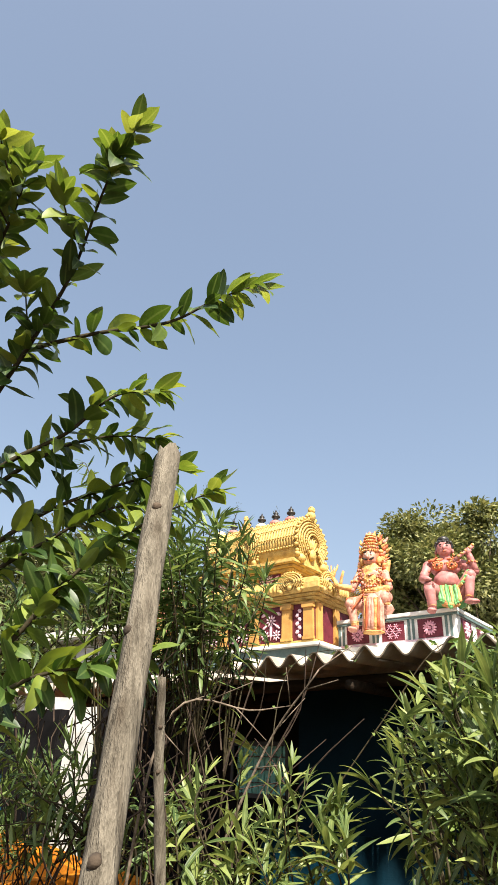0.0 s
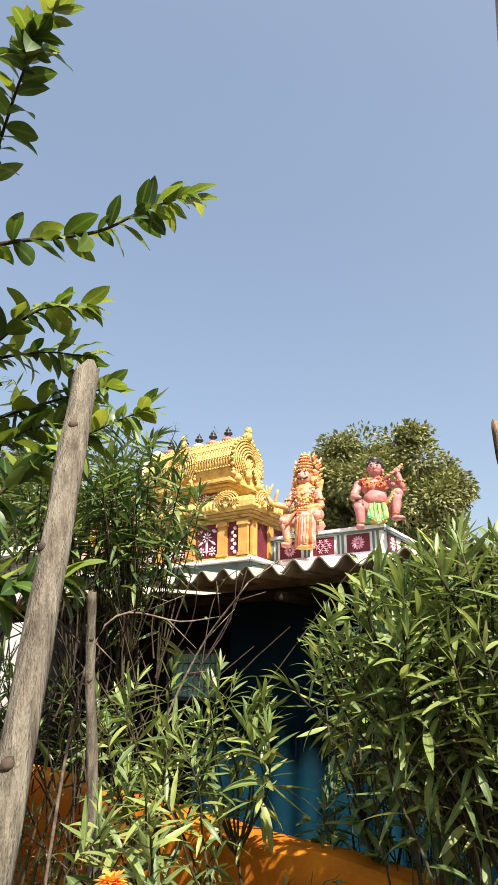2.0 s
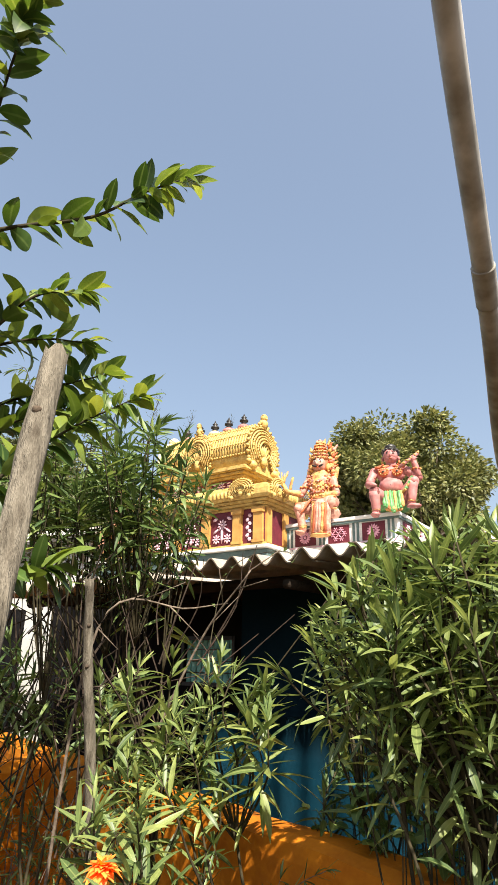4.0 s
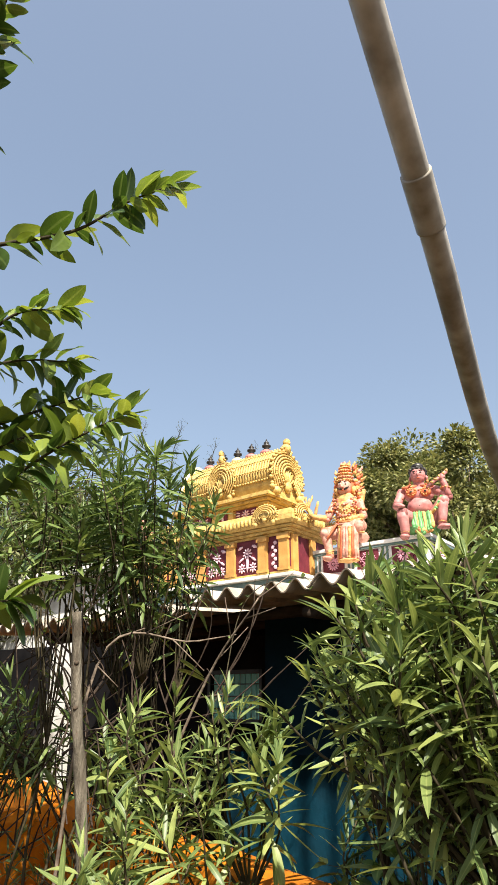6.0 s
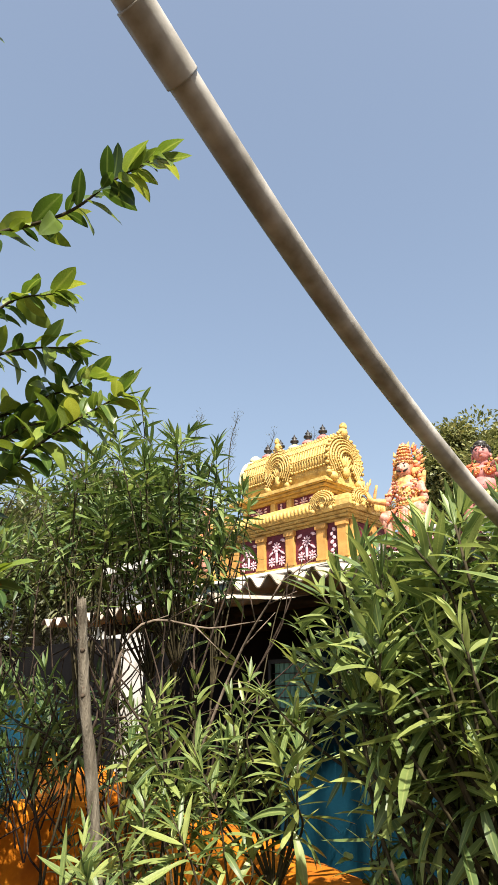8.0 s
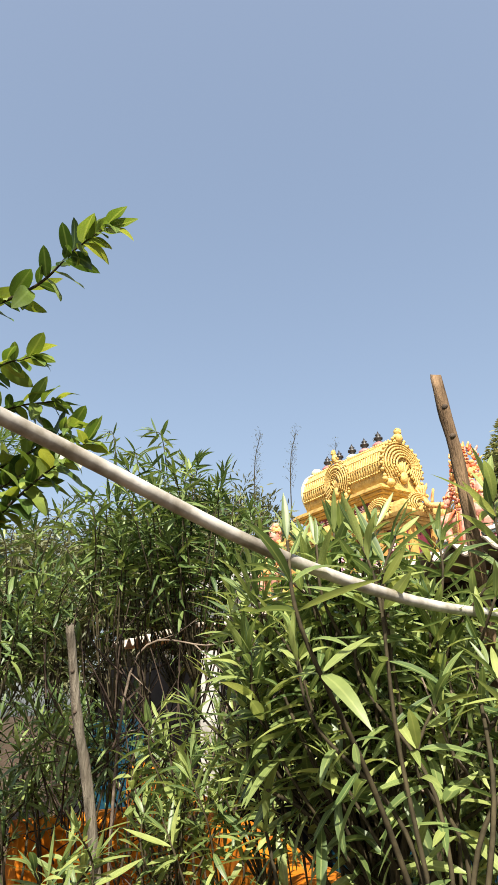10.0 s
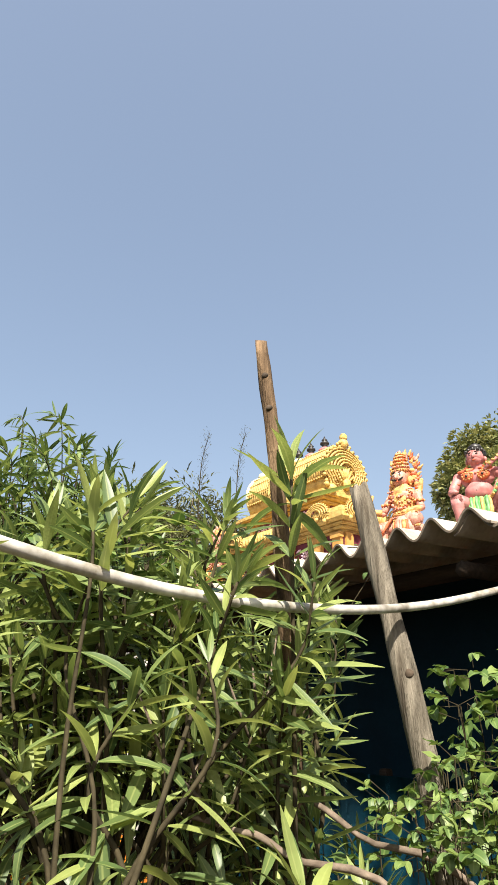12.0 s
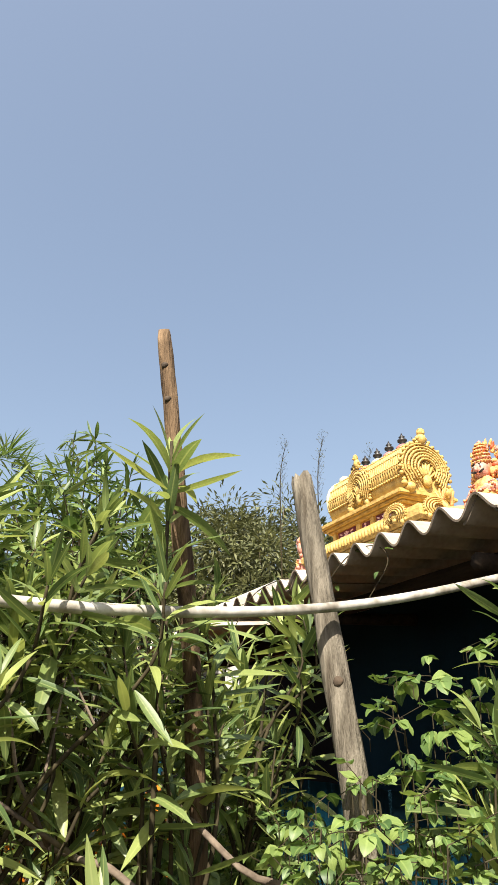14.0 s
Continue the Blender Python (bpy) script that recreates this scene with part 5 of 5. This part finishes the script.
shrub("oleander_shrub", "oleander shrub with pale green shoots in front of the blue wall", [(0.1, -1.0, 0), (0.2, -0.95, 0)],
      [(0.14, -0.92, 1.61), (-0.08, -1.09, 1.57), (0.08, -0.97, 1.43), (0.23, -0.86, 1.48), (0.01, -1.02, 1.60), (-0.08, -1.13, 1.26)]
      + scatter((0.10, -0.96, 1.38), (0.36, 0.28, 0.20), 22, 0.2), NARROW, OLEANDER, 0.13, 7, 0.026, 120)
shrub("oleander_shrub", "tall grey-green oleander with bare lower stems", [(-0.65, -0.75, 0), (-0.5, -0.6, 0), (-0.8, -0.9, 0)],
      [(-0.49, -0.74, 2.62), (-0.61, -0.78, 2.49), (-0.73, -0.86, 2.36), (-0.80, -0.99, 2.39), (-0.43, -0.53, 2.38), (-0.39, -0.46, 2.28), (-0.55, -0.57, 2.13), (-0.17, -1.0, 2.45),
       (-1.625, -0.750, 3.248), (-0.896, -0.750, 2.989), (-0.562, -0.750, 2.699), (-1.172, -0.750, 2.959), (-0.417, -0.750, 2.622)]
      + scatter((-0.66, -0.78, 2.40), (0.52, 0.48, 0.28), 72, 0.25) + scatter((-0.95, -0.95, 1.42), (0.65, 0.45, 0.34), 22, 0.1), NARROW_OLD, OLEANDER_DARK, 0.128, 10, 0.026, 0, 0.0055, limbs=14)
shrub("oleander_shrub", "tall oleander shrub at the far side of the garden", [(-1.3, -1.3, 0), (-1.5, -1.1, 0)],
      scatter((-1.35, -1.15, 2.24), (0.55, 0.5, 0.34), 48, 0.25) + scatter((-1.7, -1.1, 1.35), (0.6, 0.5, 0.40), 40, 0.1), NARROW_OLD, OLEANDER_DARK, 0.13, 10, 0.027, 0, 0.006, limbs=12)
shrub("oleander_shrub", "low oleander shrub against the orange wall", [(0.42, -1.5, 0), (0.55, -1.45, 0)],
      [(0.14, -1.45, 1.28), (0.20, -1.5, 1.22), (0.10, -1.4, 1.2), (0.32, -1.7, 1.05), (0.36, -1.52, 1.32), (0.50, -1.66, 1.28), (0.44, -1.58, 1.2), (0.30, -1.45, 1.25)], NARROW, OLEANDER, 0.13, 6, 0.024, 60)
shrub("oleander_shrub", "leafy oleander shoots beside the prop post", [(1.45, -0.6, 0), (1.5, -0.5, 0)],
      [(1.42, -0.49, 1.74), (1.46, -0.55, 1.58), (1.36, -0.53, 1.55)] + scatter((1.44, -0.48, 1.45), (0.16, 0.2, 0.22), 6, 0.2), NARROW, OLEANDER, 0.12, 7, 0.03, 60, 0.004)

shrub("oleander_shrub", "oleander shoots in shade between the pole and the roof", [(0.62, -0.62, 0), (0.7, -0.7, 0)],
      scatter((0.63, -0.60, 1.62), (0.30, 0.26, 0.30), 26, 0.2), NARROW, OLEANDER, 0.13, 8, 0.027, 0)

shrub("oleander_shrub", "thin dark oleander stems before the blue wall's foot", [(0.55, -0.55, 0), (0.75, -0.6, 0), (0.4, -0.5, 0)],
      scatter((0.58, -0.55, 1.25), (0.34, 0.22, 0.22), 16, 0.2), NARROW_OLD, OLEANDER_DARK, 0.11, 7, 0.03, 0, 0.006, limbs=10)

# thin bare twigs across the dark recess
random.seed(41)
bare = thing("bare_branches", (-0.3, -0.95, 0), "leafless dry brown branches arching before the recess", "branch")
for a, b, c in (((-0.45, -1.1, 0.6), (-0.27, -1.12, 1.70), (0.0, -0.91, 1.78)), ((-0.5, -0.9, 0.7), (-0.1, -0.8, 1.6), (0.17, -0.80, 1.92))):
    bm = bmesh.new()
    line = spline([a, b, c], 8)
    tube(bm, line, 0.007, 0.003, 6)
    for k in range(6, len(line), 2):
        q = line[k] + around(line[-1] - line[-3], 0.7, k) * random.uniform(0.08, 0.2)
        tube(bm, [line[k], q], 0.003, 0.0015, 4)
    part("branch", bm, DRY, bare, smooth=True)
bm = bmesh.new()
for k in range(150):
    x, y = random.uniform(-1.5, -0.1), random.uniform(-1.2, -0.5)
    p = Vector((x, y, random.uniform(0.9, 1.75)))
    q = p + Vector((random.uniform(-0.35, 0.35), random.uniform(-0.2, 0.2), random.uniform(0.1, 0.5)))
    tube(bm, spline([p, p.lerp(q, 0.5) + Vector((random.uniform(-0.06, 0.06), random.uniform(-0.06, 0.06), 0)), q], 3), 0.004, 0.0018, 4)
part("twig", bm, DARK_TWIG, bare, kind="stuff")

for line in ([(1.12, -1.23, 1.43), (1.15, -1.15, 1.42), (1.18, -1.09, 1.40), (1.22, -1.03, 1.37)], [(1.00, -1.02, 1.55), (1.07, -0.97, 1.47), (1.14, -0.92, 1.43), (1.22, -0.88, 1.38)]):
    br = thing("dead_branch", line[-1], "dry bare grey-brown branch lying among the shrubs", "branch")
    bm = bmesh.new()
    pts = spline(line + [(line[-1][0] + 0.16, line[-1][1] + 0.20, 1.18), (line[-1][0] + 0.36, line[-1][1] + 0.45, 0.0)], 7)
    tube(bm, pts, 0.0035, 0.006, 8, 0, 0.3)
    part("stick", bm, DRY, br, smooth=True)
    for k in (5, 9, 13):
        bm = bmesh.new()
        tube(bm, [pts[k], pts[k] + Vector((0.05, -0.02 * k + 0.12, 0.09)), pts[k] + Vector((0.07, -0.03 * k + 0.18, 0.2))], 0.004, 0.0015, 5)
        part("side_shoot", bm, DRY, br, smooth=True)

# ---- climbers and weeds with broad leaves ----
BROAD = leaf_set("leaf", VINE, 0.64, 0.72, 0.28, (0.4, 0.8, 1.2, -0.3), wave=0.16, stations=7, full=0.62)


def climber(label, line, size, every, spread=0.05, root=None):
    t = thing("climber", line[0], label, "vine")
    bm = bmesh.new()
    pts = spline(line, 8)
    tube(bm, pts, 0.003, 0.0015, 5)
    poses = []
    for k in range(2, len(pts), every):
        q = pts[k] + Vector([random.uniform(-spread, spread) for _ in range(3)])
        tube(bm, [pts[k], q], 0.0015, 0.001, 3)
        poses.append(aim(q, (random.uniform(-1, 1), random.uniform(-1, 0.3), random.uniform(-0.6, 0.3)), size * random.uniform(0.7, 1.2), random.uniform(-0.7, 0.7)))
    part("stem", bm, TWIG, t)
    single_leaves(BROAD, poses, t)
    return t


climber("thin climber with small rounded leaves before the dark recess", [(0.538, -0.450, 1.386), (0.460, -0.420, 1.558), (0.552, -0.420, 1.700), (0.740, -0.450, 1.738), (0.881, -0.500, 1.759)], 0.034, 2, 0.03)
climber("leafy vine trailing along the roof edge", [(-0.2, -0.3, 1.4), (0.1, -0.12, 1.85), (0.28, -0.02, 2.1), (0.42, 0.02, 2.14), (0.55, -0.02, 2.05), (0.5, -0.1, 1.9)], 0.032, 4, 0.03)
climber("leafy vine trailing along the roof edge", [(-0.35, -0.4, 1.5), (-0.5, -0.1, 1.95), (-0.42, -0.02, 2.12), (-0.2, 0.02, 2.15), (-0.1, -0.02, 2.1)], 0.034, 4, 0.03)


def weed(label, centre, radii, n, size, leaves, mat, singles=40, upward=0.1):
    """A rambling weed: wavy thin stems, and leaves in threes on short stalks."""
    t = thing("broad_leaf_weed", (centre[0], centre[1], 0), label, "plant")
    bm = bmesh.new()
    poses = []
    c = Vector(centre)
    for i, p in enumerate(scatter(centre, radii, n, 0.2)):
        if i % 9 == 0:
            r = Vector((c.x + (p.x - c.x) * 0.4, c.y + (p.y - c.y) * 0.4, 0.0))
            wob = [Vector((random.uniform(-0.05, 0.05), random.uniform(-0.05, 0.05), 0)) for _ in range(3)]
            tube(bm, spline([r, r.lerp(p, 0.4) + wob[0], r.lerp(p, 0.75) + wob[1], p], 5), 0.0022, 0.0012, 4)
        out = Vector((p.x - c.x, p.y - c.y, 0)) * 1.5 + Vector((random.uniform(-1, 1), random.uniform(-1, 1), random.uniform(-0.3, 0.5) + upward))
        out.normalize()
        q = p + out * random.uniform(0.02, 0.05)
        tube(bm, [p - Vector((0, 0, 0.02)), p, q], 0.001, 0.0008, 3)
        s = size * random.uniform(0.55, 1.2)
        level = Vector((out.x, out.y, 0)).normalized()
        across = Vector((-level.y, level.x, 0))
        fall = random.uniform(-0.7, 0.35)
        for a, k in ((0, 1.0), (1.15, 0.88), (-1.15, 0.88)):
            d = level * math.cos(a) + across * math.sin(a) + Vector((0, 0, fall + random.uniform(-0.2, 0.2)))
            poses.append(aim(q, d, s * k, random.uniform(-0.5, 0.5)))
    part("stem", bm, TWIG, t, kind="stuff")
    random.shuffle(poses)
    single_leaves(leaves, poses[:singles], t)
    joined_leaves("foliage", leaves, poses[singles:], mat, t)
    return t


weed("dense light green broad-leaved weed round the prop post", (1.253, -0.450, 1.441), (0.17, 0.2, 0.26), 170, 0.044, BROAD, VINE, 200)
weed("dense light green broad-leaved weed at the prop post's foot", (1.354, -0.740, 1.392), (0.22, 0.12, 0.10), 150, 0.029, BROAD, VINE, 80)
weed("light green broad-leaved weed below the pole", (0.571, -0.500, 1.391), (0.14, 0.15, 0.20), 90, 0.038, BROAD, VINE, 80)
weed("broad-leaved weed at the foot of the shrubs", (0.92, -0.78, 1.15), (0.32, 0.22, 0.32), 110, 0.055, BROAD, VINE, 20)
weed("tangled broad-leaved climber over the oleander", (0.93, -1.16, 1.80), (0.17, 0.18, 0.11), 110, 0.036, BROAD, VINE, 120)
weed("shaded broad-leaved weed before the blue wall", (0.62, -0.72, 1.16), (0.30, 0.14, 0.16), 40, 0.05, BROAD, VINE, 20)
weed("young broad-leaved plant by the fence post", (0.72, -2.10, 1.10), (0.14, 0.14, 0.10), 12, 0.085, BROAD, VINE, 60)

random.seed(61)
scrub = []
for k in range(64):
    p = A.lerp(B, random.uniform(0.40, 0.98)) - side * random.uniform(0.16, 0.5)
    scrub.append((p.x, p.y, random.uniform(0.72, 1.12)))
shrub("wall_scrub", "sparse thin weeds and dry stems along the orange wall", [scrub[k][:2] + (0.0,) for k in range(0, 34, 4)], scrub, NARROW_OLD, OLEANDER_DARK, 0.085, 6, 0.03, 0, 0.0028, DRY)

# orange flower at the wall's foot
random.seed(51)
fl = thing("orange_flower", (0.30, -1.58, 0), "orange double flower on a green stem", "flower")
bm = bmesh.new()
tube(bm, spline([(0.30, -1.58, 0), (0.31, -1.57, 0.6), (0.30, -1.55, 1.14)], 5), 0.004, 0.003, 5)
part("stem", bm, TWIG, fl)
PETALS = leaf_set("petal", PETAL, 0.6, 0.5, 0.2, (0.6, 1.1), stations=3)
poses = []
for k in range(46):
    poses.append(aim(Vector((0.30, -1.55, 1.145)), around((0.1, -0.3, 1), radians(10 + 1.9 * k), k * 2.4), 0.03 + 0.0006 * k, 0))
joined_leaves("petals", PETALS, poses, PETAL, fl, kind="")
